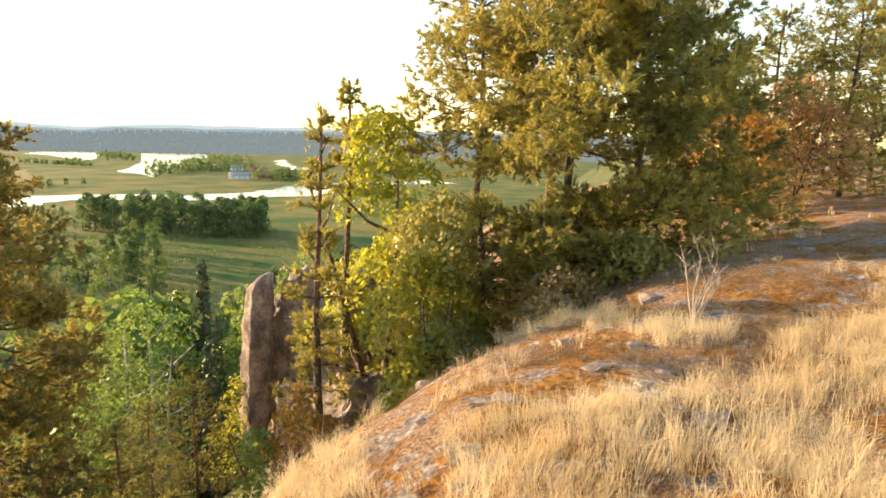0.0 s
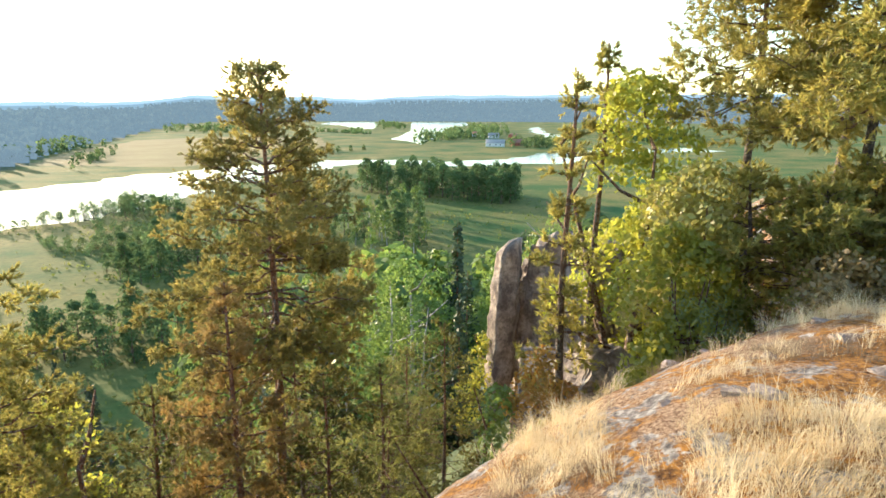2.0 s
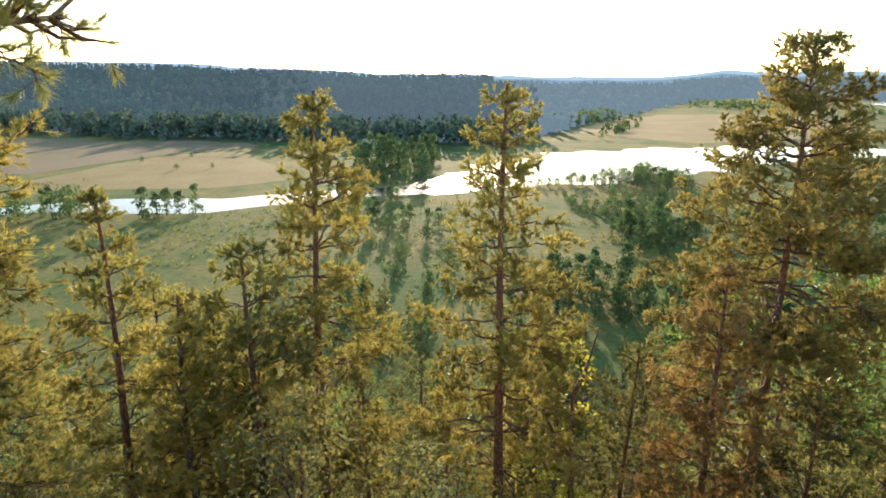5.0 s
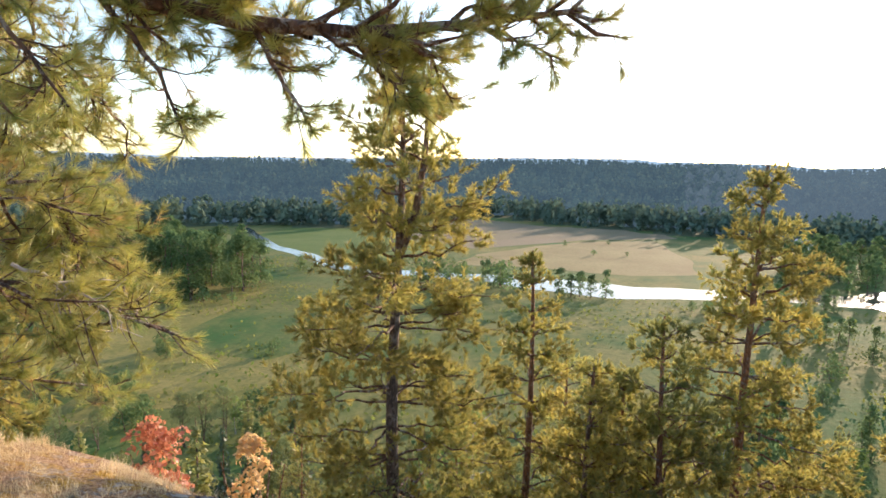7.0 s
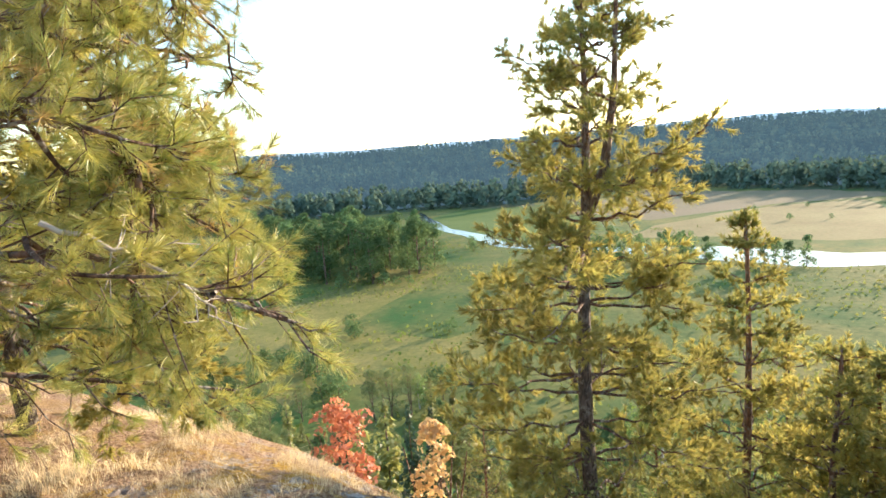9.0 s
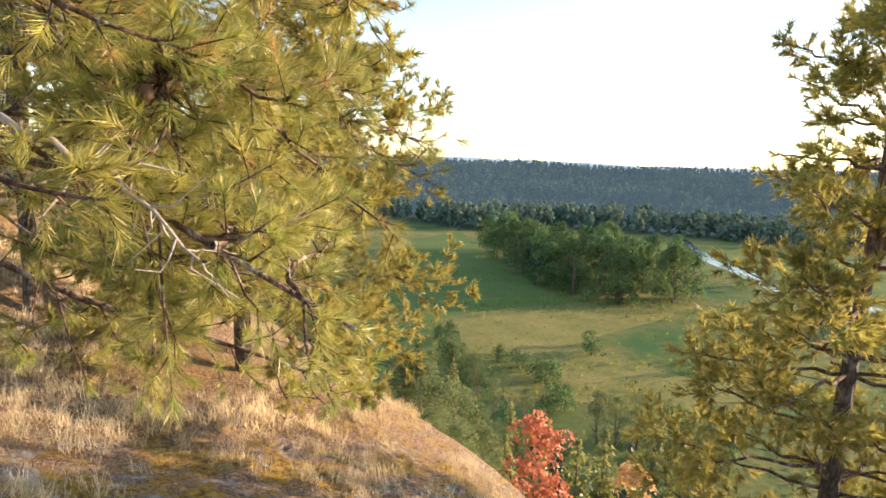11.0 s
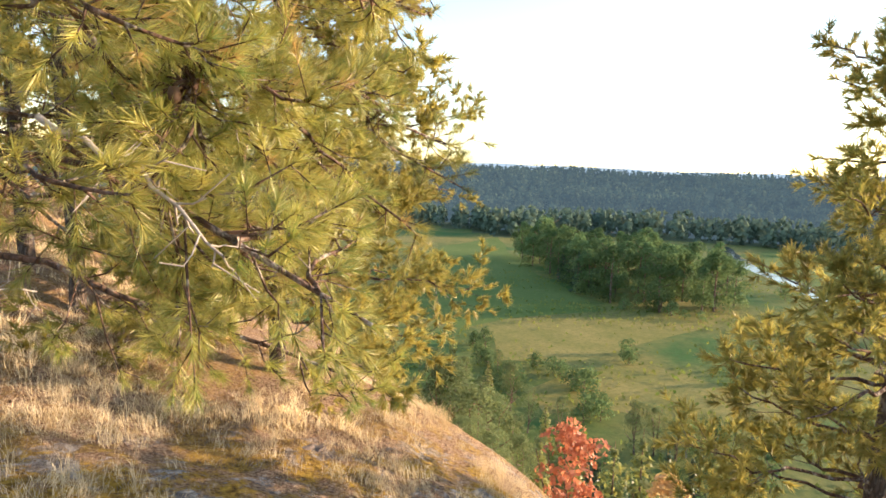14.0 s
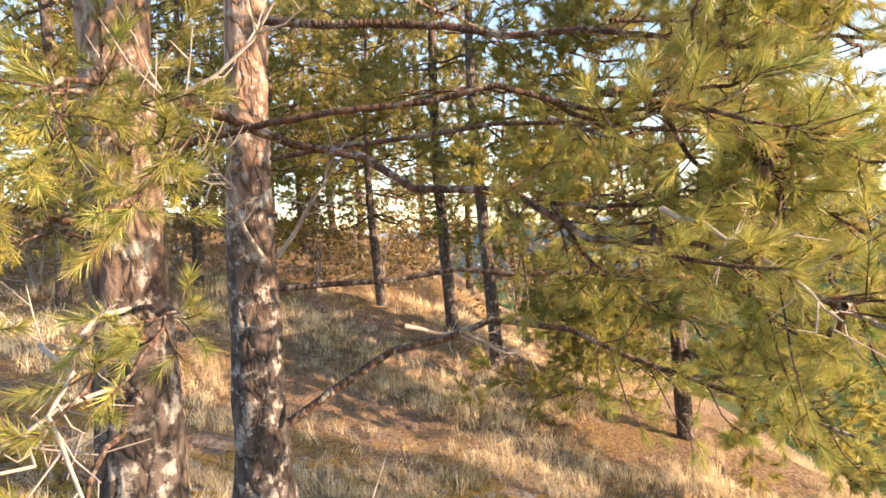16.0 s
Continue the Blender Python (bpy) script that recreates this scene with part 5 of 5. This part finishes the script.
g = np.random.default_rng(2024)
taken = []
tries = 0
while len(taken) < 190 and tries < 30000:
    tries += 1
    az, r = radians(-2 + 150 * g.random()), 16 + 150 * g.random() ** 1.15
    x, y = -math.sin(az) * r, math.cos(az) * r
    e = float(brink(np.array([x]), np.array([y]))[0])
    if e < 9:
        continue
    a = math.degrees(az)
    north = a < 42
    kind = g.choice(["birch", "dark", "spruce", "young"], p=[0.62, 0.18, 0.12, 0.08] if north else [0.3, 0.25, 0.05, 0.4])
    h = HEIGHT[kind] * (0.55 + 0.6 * g.random())
    if not north and r > 60:
        h *= 0.6
    z = gz(x, y)
    el = math.degrees(math.atan2(z + h - 44.6, r))
    low = np.interp(a, LIMIT_AZ, LIMIT_EL) - (6 if r < 35 else 0)
    if el > low - 1.5 * g.random() or math.degrees(math.atan2(z + h - 44.6, r)) < -38:
        continue
    gap = 2.2 + 0.012 * r if r < 60 else 3.6
    if any((x - p) ** 2 + (y - q) ** 2 < gap * gap for p, q in taken):
        continue
    taken.append((x, y))
    put(kind, x, y, h, g)


# bushy pines on the steep slope right below the edge: place and top
for x, y, top in [(-14.7, -0.5, 40.9), (-13.6, 0.2, 40.4), (-12.6, -2.6, 39.6), (-13.1, 3.6, 39.2), (-15.4, 6.1, 37.6), (-12.5, 5.4, 38.2), (-14.6, 9.0, 37.0), (-12.2, 8.4, 39.6), (-10.9, 9.6, 39.2),
                  (-7.0, 10.4, 39.6), (-7.7, 16.5, 38.0), (-6.7, 12.5, 39.2), (-5.6, 14.0, 39.9), (-7.4, 14.4, 37.0), (-10.4, 14.5, 38.6), (-12.7, 12.0, 37.8), (-16.5, 1.8, 37.8), (-17.5, -2.2, 37.0), (-15.0, -4.6, 38.0),
                  (-13.0, -6.0, 39.2), (-12.0, -10.5, 37.6), (-17.0, -7.5, 35.5), (-13.6, -4.0, 38.4), (-18.5, 5.0, 35.0), (-17.5, 10.5, 35.5), (-9.2, 18.5, 36.6), (-12.5, 17.0, 35.8), (-21.0, 0.5, 34.0), (-20.5, -5.5, 33.0), (-22.0, 8.0, 32.5), (-16.0, 15.0, 35.0)]:
    put("bushy", x, y, top - gz(x, y), g)
    taken.append((x, y))

north_trees = []
for k in range(900):
    a, r = radians(5 + 37 * g.random()), 34 + 50 * g.random()
    x, y = -math.sin(a) * r, math.cos(a) * r
    z = gz(x, y)
    top = 44.9 + math.tan(radians(np.interp(math.degrees(a), [6, 12, 20, 26, 39], [-9, -9.6, -10, -13, -14.5]) - 7 * g.random())) * r
    if 6 < top - z < 22 and len(north_trees) < 150 and not any((x - p) ** 2 + (y - q) ** 2 < 9 for p, q in taken):
        north_trees.append((x, y, top))
        taken.append((x, y))
        put(str(g.choice(["birch", "birch", "birch", "dark", "spruce"])), x, y, top - z, g)
put("spruce", -18.0, 52.0, 35.5 - gz(-18.0, 52.0), g)
put("spruce", -14.5, 44.0, 33.0 - gz(-14.5, 44.0), g)
for x, y, h in [(-129, -93, 4), (-106, -95, 4), (-105, -99, 3.5), (-106, -118, 5), (-97, -107, 4), (-88, -95, 5), (-93, -96, 4.5), (-102, -85, 4.5), (-107, -85, 4), (-96, -73, 4), (-90, -72, 5), (-136, -68, 3.5), (-105, -122, 3), (-106, -58, 2.5), (-107, -93, 3), (-127, -90, 3), (-105, -91, 4), (-105, -100, 3.5), (-96, -106, 4), (-103, -84, 4.5), (-106, -122, 3.5), (-93, -94, 5), (-94, -75, 4), (-98, -76, 3.5), (-144, -71, 2.2), (-135, -96, 4), (-258, -115, 6),
                (-250, -110, 4), (-381, 0, 3), (-340, 15, 3), (-394, 26, 2.6), (-341, 32, 2.6)]:
    put("bush", x, y, h, g)
for x, y, top, kind in [(-36.4, -32.4, 24.9, 'young'), (-43.1, -30.6, 23.6, 'young'), (-47.6, -31.1, 23.4, 'young'), (-43.6, -26.2, 24.9, 'spruce'), (-47.2, -23.9, 25.1, 'young'), (-41.0, -22.7, 26.0, 'spruce'), (-53.5, -24.7, 23.8, 'spruce'), (-43.7, -33.1, 22.9, 'spruce'), (-27.6, -32.5, 31.3, 'sallow'), (-27.4, -30.1, 31.0, 'sallow'), (-31.1, -32.1, 29.1, 'sallow'), (-33.4, -32.6, 27.0, 'sallow'), (-24.6, -27.2, 30.7, 'sallow'), (-27.0, -27.7, 29.1, 'sallow'), (-27.1, -32.9, 32.2, 'sallow'), (-31.1, -29.3, 27.2, 'sallow')]:
    put(kind, x, y, max(3.0, top - gz(x, y)), g)
for x, y, top in [(-65.8, 19.1, 22.3), (-73.6, 24.3, 15.6), (-69.1, 25.2, 20.8), (-61.6, 24.8, 21.6), (-59.7, 26.4, 21.1), (-68.2, 32.9, 19.2), (-68.7, 35.9, 18.6), (-75.7, 42.9, 13.9), (-67.6, 40.9, 19.4), (-58.5, 37.9, 20.9), (-72.0, 49.6, 19.0), (-56.7, 41.5, 23.1), (-60.8, 47.7, 18.4), (-63.3, 52.3, 19.3), (-60.7, 52.7, 22.4), (-47.5, 43.4, 25.9), (-61.8, 60.1, 18.4)]:
    if 3 < top - gz(x, y) < 12:
        put("birch", x, y, top - gz(x, y), g)
# willows and young conifers between the hill's foot and the meadow
for x, y, h in [(-80.8, -95.5, 7.7), (-79.7, -87.2, 9.4), (-80.5, -81.8, 10.1), (-77.9, -74.5, 8.5), (-94.1, -100.1, 6.1), (-75.5, -68.1, 8.0), (-83.0, -71.3, 6.7), (-99.7, -80.6, 5.7), (-86.6, -58.6, 9.2),
                (-89.0, -57.0, 8.3), (-90.4, -53.7, 9.2), (-90.0, -49.5, 8.1), (-93.2, -70.9, 4.1), (-95.5, -108.6, 5.1), (-89.3, -90.5, 5.6), (-98.1, -51.3, 5.8), (-107.6, -50.5, 6.3), (-90.3, -111.6, 7.6), (-127.7, -90.4, 3.5)]:
    put(("sallow", "young", "sallow")[int(g.integers(3))] if h > 6 else "bush", x, y, h, g)
shrubs = 0
while shrubs < 60:
    x, y = -14 + 17 * g.random(), -9 + 27 * g.random()
    e = float(brink(np.array([x]), np.array([y]))[0])
    if not 3.2 < e < 13 or (x < -8 and y < -3) or (-5.2 < x < -1.0 and 3.5 < y < 11.5) or any((x - p) ** 2 + (y - q) ** 2 < 1.0 for p, q in taken):
        continue
    taken.append((x, y))
    shrubs += 1
    put("shrub", x, y, 0.8 + 0.9 * g.random(), g)

while shrubs < 96:
    x, y = -7.5 + 6 * g.random(), 5.0 + 8 * g.random()
    e = float(brink(np.array([x]), np.array([y]))[0])
    if not 2.8 < e < 9 or (-5.2 < x < -1.0 and 3.5 < y < 11.5) or any((x - p) ** 2 + (y - q) ** 2 < 0.35 for p, q in taken):
        shrubs += 0.05
        continue
    taken.append((x, y))
    shrubs += 1
    put("shrub", x, y, 0.9 + 0.8 * g.random(), g)


def copse(corners, n, h, leaves, size, mat, label, seed):
    """Many far trees of a distant grove, as one mass."""
    g = np.random.default_rng(seed)
    c = np.array(corners, float)
    w = g.dirichlet(np.full(len(c), 0.8), n)
    xy = w @ c
    hh = h * (0.6 + 0.6 * g.random(n))
    u, v = g.random((n, leaves)), g.random((n, leaves)) * 2 * np.pi
    f = 0.08 + 0.92 * u
    rad = 0.3 * np.sqrt(np.clip(1 - ((f - 0.5) / 0.52) ** 2, 0.03, 1)) * hh[:, None] * (0.6 + 0.5 * g.random((n, leaves)))
    p = np.stack([xy[:, :1] + rad * np.cos(v), xy[:, 1:] + rad * np.sin(v), f * hh[:, None]], -1).reshape(-1, 3)
    b = Build()
    cards(b, p, np.full(len(p), size), np.stack([np.cos(v), np.sin(v), np.full_like(v, 0.6)], -1).reshape(-1, 3), 0.6)
    return tagged(b.object("far_grove", mat), label, "trees", kind="stuff")


def thicket(kind, corners, n, h0, h1, seed, gap=3.0):
    """Trees spread over a polygon."""
    g = np.random.default_rng(seed)
    c = np.array(corners, float)
    done, tries = [], 0
    while len(done) < n and tries < n * 60:
        tries += 1
        x, y = c.min(0) + (c.max(0) - c.min(0)) * g.random(2)
        nx, ny = np.roll(c[:, 0], -1), np.roll(c[:, 1], -1)
        cross = ((c[:, 1] > y) != (ny > y)) & (x < (nx - c[:, 0]) * (y - c[:, 1]) / (ny - c[:, 1] + 1e-9) + c[:, 0])
        if cross.sum() % 2 == 0 or any((x - p) ** 2 + (y - q) ** 2 < gap * gap for p, q in done):
            continue
        done.append((x, y))
        put(kind if isinstance(kind, str) else str(g.choice(kind)), x, y, h0 + (h1 - h0) * g.random(), g)


thicket("grove", [(-242, -250), (-200, -183), (-181, -136), (-188, -110), (-202, -108), (-237, -120), (-264, -190)], 66, 15, 23, 1, 6)
thicket("spruce", [(-200, -184), (-187, -160), (-196, -156), (-208, -180)], 5, 15, 18, 2, 5)
thicket("bush", [(-200, -178), (-178, -134), (-186, -102), (-196, -104), (-186, -134), (-204, -174)], 16, 3, 5, 3, 4)
thicket("far", [(-162, 180), (-148, 128), (-118, 122), (-100, 190), (-112, 205), (-150, 190)], 30, 5, 11, 5, 6)
thicket("far", [(-182, 50), (-172, 84), (-178, 86), (-190, 52)], 10, 6, 8, 6, 3.5)
thicket("far", [(-300, 96), (-320, 100), (-340, 150), (-310, 150)], 24, 10, 17, 7, 6)
thicket(["bush", "far"], [(-232, -62), (-246, -40), (-240, -16), (-230, -14), (-224, -50)], 14, 6, 13, 8, 5)
thicket("bush", [(-228, 150), (-232, 185), (-250, 240), (-240, 242), (-220, 185)], 26, 3, 6, 9, 4)
thicket("bush", [(-214, 40), (-206, 80), (-200, 78), (-206, 40)], 9, 3, 5, 10, 5)
thicket("bush", [(-150, 128), (-200, 170), (-195, 180), (-140, 150)], 26, 3, 6, 11, 4)
thicket(["sallow", "young", "sallow"], [(-50, -50), (-52, -82), (-80, -88), (-78, -50), (-62, -36)], 26, 4, 8, 13, 4)
thicket("bush", [(-100, 20), (-110, 80), (-160, 100), (-165, 30)], 22, 2, 5, 14, 6)
thicket(["bush", "bush", "far"], [(-158, 134), (-153, 153), (-134, 144), (-140, 188), (-119, 202), (-112, 160), (-140, 128)], 26, 4, 8, 31, 5)
thicket(["far", "birch"], [(-119, 205), (-111, 280), (-67, 176), (-85, 165)], 34, 8, 13, 32, 5)
thicket(["sallow", "young", "fine"], [(-30, 6), (-34, 30), (-66, 52), (-78, 22), (-58, 2)], 44, 7, 12, 51, 3.6)
thicket(["sallow", "young"], [(-30, 2), (-55, 0), (-70, -18), (-48, -24), (-32, -14)], 24, 6, 9, 52, 3.8)
thicket("far", [(-229, -4), (-226, 18), (-220, 18), (-223, -4)], 5, 7, 10, 41, 4)
thicket("far", [(-222, 58), (-215, 92), (-225, 90), (-232, 62)], 8, 6, 9, 42, 4)
thicket("far", [(-258, 84), (-262, 120), (-290, 128), (-300, 84)], 20, 8, 12, 43, 5)
thicket("bush", [(-205, 151), (-194, 152), (-166, 148), (-153, 136), (-179, 138)], 16, 2, 4, 44, 4)
thicket("far", [(-140, 118), (-125, 120), (-126, 136), (-150, 146)], 11, 6, 9, 45, 4)
thicket(["far", "bush"], [(-232, 225), (-205, 224), (-184, 201), (-214, 188)], 20, 5, 9, 46, 4)
thicket("far", [(-119, 87), (-100, 98), (-84, 86), (-92, 72), (-107, 72)], 20, 6, 10, 47, 4.5)
thicket(["far", "young"], [(-116, 32), (-114, 45), (-88, 40), (-92, 25)], 12, 6, 9, 48, 4.5)
thicket("far", [(-165, 305), (-70, 285), (-75, 325), (-150, 345)], 64, 11, 17, 4, 4.5)
thicket("far", [(-200, 235), (-240, 300), (-200, 380), (-120, 400), (-110, 340)], 40, 4, 9, 17, 8)
copse([(-290, 690), (-345, 900), (-420, 1000), (-300, 1010), (-220, 940)], 80, 12, 36, 3.0, LEAF_DARK, "dark trees round the village beyond the river", 18)
copse([(-640, 1230), (-560, 1080), (-470, 960), (-500, 940), (-600, 1080)], 40, 7, 24, 3, LEAF_DARK, "trees along the lake shore", 19)
copse([(-560, 360), (-630, 540), (-610, 560), (-520, 380)], 40, 13, 30, 3, LEAF_DARK, "trees between the golden fields", 20)
copse([(-400, 330), (-460, 420), (-560, 520), (-520, 430)], 36, 6, 24, 2, LEAF_DARK, "bushes along the field edge", 21)
copse([(-390, 440), (-330, 600), (-300, 640), (-330, 520)], 36, 6, 24, 2, LEAF_DARK, "bushes along the far river bank", 22)
copse([(-110, 720), (-190, 700), (-210, 800), (-120, 860)], 46, 12, 30, 3, LEAF_DARK, "trees behind the barn by the river", 23)
copse([(-760, 800), (-960, 1000), (-900, 1250), (-700, 1000)], 70, 13, 26, 4, LEAF_DARK, "scattered groves beyond the golden field", 24)
copse([(-615, 1251), (-476, 1134), (-652, 1531), (-820, 1700)], 60, 11, 26, 3.5, LEAF_DARK, "wooded spit of land between the lake arms", 27)
copse([(-335, 890), (-450, 1420), (-346, 1382), (-215, 880)], 90, 13, 26, 3.5, LEAF_DARK, "dark trees on the lake shore behind the village", 28)
copse([(-655, 1083), (-485, 986), (-500, 970), (-640, 1040)], 40, 7, 22, 2.5, LEAF_DARK, "hedge of trees along the lake meadow", 29)
copse([(0, 800), (-80, 900), (40, 1200), (-160, 1300)], 120, 14, 24, 5, LEAF_DARK, "woods beyond the village", 26)
for t in [o for k in kinds.values() for o in k]:
    t.matrix_world = t.matrix_world
    kids = list(t.children_recursive)
    for o in kids + [t]:
        bpy.data.objects.remove(o)


def far_woods(name, az0, az1, depth0, depth1, n, h, leaves, size, conifer_share, mat, label, seed):
    """A mass of far trees on the valley side."""
    g = np.random.default_rng(seed)
    az = np.radians(az0 + (az1 - az0) * g.random(n))
    r0 = np.interp(np.degrees(az), BASE_AZ, BASE_R)
    r = r0 + depth0 + (depth1 - depth0) * g.random(n) ** 0.8
    x, y = -np.sin(az) * r, np.cos(az) * r
    z = ground_z(x, y)
    hh = h * (0.6 + 0.7 * g.random(n))
    con = g.random(n) < conifer_share
    u, v = g.random((n, leaves)), g.random((n, leaves)) * 2 * np.pi
    f = np.where(con[:, None], u ** 1.3, 0.2 + 0.8 * u)
    rad = np.where(con[:, None], 0.17 * (1 - f) + 0.012, 0.27 * np.sqrt(np.clip(1 - ((f - 0.55) / 0.5) ** 2, 0.03, 1))) * hh[:, None] * (0.6 + 0.5 * g.random((n, leaves)))
    p = np.stack([x[:, None] + rad * np.cos(v), y[:, None] + rad * np.sin(v), z[:, None] + f * hh[:, None]], -1).reshape(-1, 3)
    s = np.repeat(np.where(con, size * 0.8, size * 1.15), leaves)
    out = np.stack([np.cos(v), np.sin(v), np.full_like(v, 0.6)], -1).reshape(-1, 3)
    b = Build()
    cards(b, p, s, out, 0.8)
    return tagged(b.object(name, mat), label, "forest", kind="structure" if name == "backdrop" else "stuff")


far_woods("forest", 56, 152, 0, 70, 1000, 15, 28, 3.7, 0.45, FAR_WOODS, "forest edge at the foot of the valley side", 1)
# backdrop woods glow faintly in place of haze
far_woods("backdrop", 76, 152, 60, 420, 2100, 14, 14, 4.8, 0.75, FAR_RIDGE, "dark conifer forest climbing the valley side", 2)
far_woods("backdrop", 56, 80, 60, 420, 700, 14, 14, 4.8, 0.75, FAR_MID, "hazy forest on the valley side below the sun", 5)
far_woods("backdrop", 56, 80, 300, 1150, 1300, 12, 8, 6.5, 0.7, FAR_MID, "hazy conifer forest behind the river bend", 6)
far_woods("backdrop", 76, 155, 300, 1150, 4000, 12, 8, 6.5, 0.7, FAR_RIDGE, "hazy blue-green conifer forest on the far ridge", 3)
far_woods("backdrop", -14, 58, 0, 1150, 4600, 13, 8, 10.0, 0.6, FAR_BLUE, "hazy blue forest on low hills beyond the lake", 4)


# ---- tall grass and tussocks on the meadow ----
g = np.random.default_rng(77)
az, r = np.radians(10 + 145 * g.random(60000)), 60 + 260 * g.random(60000) ** 0.8
x, y = -np.sin(az) * r, np.cos(az) * r
keep = (0.7 * lumps(x, y, 13, 3) + 0.6 * lumps(x, y, 4.5, 1) + 0.5 * g.standard_normal(len(x)) > 0.5) & (ground_z(x, y) < 1.0) & ((x > -226) | (y < -20))
x, y = x[keep], y[keep]
b = Build()
cards(b, np.stack([x, y, 0.35 + 0.2 * g.random(len(x))], -1), np.full(len(x), 0.9), np.stack([g.standard_normal(len(x)), g.standard_normal(len(x)), 0.5 + 0 * x], -1), 0.8)
tagged(b.object("tall_grass", TALL_GRASS), "tussocks of green and golden grass on the valley meadow", "grass", kind="stuff")


# ---- village ----
def house(x, y, w, d, h, turn, wall_mat, roof_mat, label):
    t = empty("house", pose(x, y, 0, 0, 0, turn), label, "house", "village houses")
    b = Build()
    v = np.array([[sx * w / 2, sy * d / 2, z] for z in (0, h) for sx, sy in ((-1, -1), (1, -1), (1, 1), (-1, 1))] + [[-w / 2, 0, h + d * 0.4], [w / 2, 0, h + d * 0.4]])
    b.add(v, [[0, 1, 5, 4], [2, 3, 7, 6]], None)
    b.add(v, [[1, 2, 6, 5], [3, 0, 4, 7]], [[5, 6, 9], [7, 4, 8]])
    b.object("wall", wall_mat, t)
    b = Build()
    o = 0.5
    for s in (-1, 1):
        a = np.array([[-w / 2 - o, s * (d / 2 + o), h - 0.3], [w / 2 + o, s * (d / 2 + o), h - 0.3], [w / 2 + o, 0, h + d * 0.4 + 0.12], [-w / 2 - o, 0, h + d * 0.4 + 0.12]])
        b.add(np.concatenate([a, a + (0, 0, 0.22)]), [[0, 1, 2, 3], [4, 5, 6, 7], [0, 1, 5, 4], [1, 2, 6, 5], [3, 0, 4, 7]])
    b.object("roof", roof_mat, t)
    for k in (-0.28, 0.05, 0.3):
        b = Build()
        c = np.array([k * w, -d / 2 - 0.03, h * 0.55])
        b.add([c + (-0.6, 0, -0.7), c + (0.6, 0, -0.7), c + (0.6, 0, 0.7), c + (-0.6, 0, 0.7)], [[0, 1, 2, 3]])
        b.object("window", WINDOW, t)
    return t


WHITE_WALL = mat_plain("white_wall", (0.75, 0.73, 0.7))
RED_WALL = mat_plain("red_wall", (0.35, 0.10, 0.07))
ROOF_GREY = mat_plain("grey_roof", (0.35, 0.34, 0.34), 0.5)
ROOF_RED = mat_plain("rusty_roof", (0.34, 0.16, 0.11), 0.6)
WINDOW = mat_plain("window_glass", (0.05, 0.06, 0.07), 0.1)
house(-258, 937, 16, 9, 4, 20, WHITE_WALL, ROOF_GREY, "white village house with grey roof beyond the river")
house(-230, 947, 12, 8, 4, 60, RED_WALL, ROOF_RED, "red village house with rusty roof")
house(-200, 735, 22, 10, 4, 10, WHITE_WALL, ROOF_GREY, "long white barn with grey roof by the river")
house(-180, 760, 14, 9, 4, 40, RED_WALL, ROOF_RED, "low red farmhouse beside the barn")
house(-293, 964, 12, 8, 5, 0, WHITE_WALL, ROOF_RED, "white house with red roof near the lake")
house(-397, 136, 9, 7, 3.5, 30, WHITE_WALL, ROOF_GREY, "lone white cottage among trees across the river")

# ---- far blue hills, behind all the rest; haze put into their colour and emission ----
def far_hills(r, rise, colour, light, seed, name):
    a = np.radians(np.linspace(-25, 185, 420))
    el = np.interp(np.degrees(a), SKY_AZ, SKY_EL)
    top = 45 + np.tan(np.radians(el + rise + 0.06 * lumps(np.degrees(a), a * 0, 2.4, seed) + 0.05 * lumps(np.degrees(a), a * 0, 0.7, seed))) * r
    x, y = -np.sin(a) * r, np.cos(a) * r
    v = np.concatenate([np.stack([x, y, top], -1), np.stack([x, y, np.full_like(x, -20)], -1)])
    i = np.arange(len(a) - 1)
    q = np.stack([i, i + 1, i + 1 + len(a), i + len(a)], -1)
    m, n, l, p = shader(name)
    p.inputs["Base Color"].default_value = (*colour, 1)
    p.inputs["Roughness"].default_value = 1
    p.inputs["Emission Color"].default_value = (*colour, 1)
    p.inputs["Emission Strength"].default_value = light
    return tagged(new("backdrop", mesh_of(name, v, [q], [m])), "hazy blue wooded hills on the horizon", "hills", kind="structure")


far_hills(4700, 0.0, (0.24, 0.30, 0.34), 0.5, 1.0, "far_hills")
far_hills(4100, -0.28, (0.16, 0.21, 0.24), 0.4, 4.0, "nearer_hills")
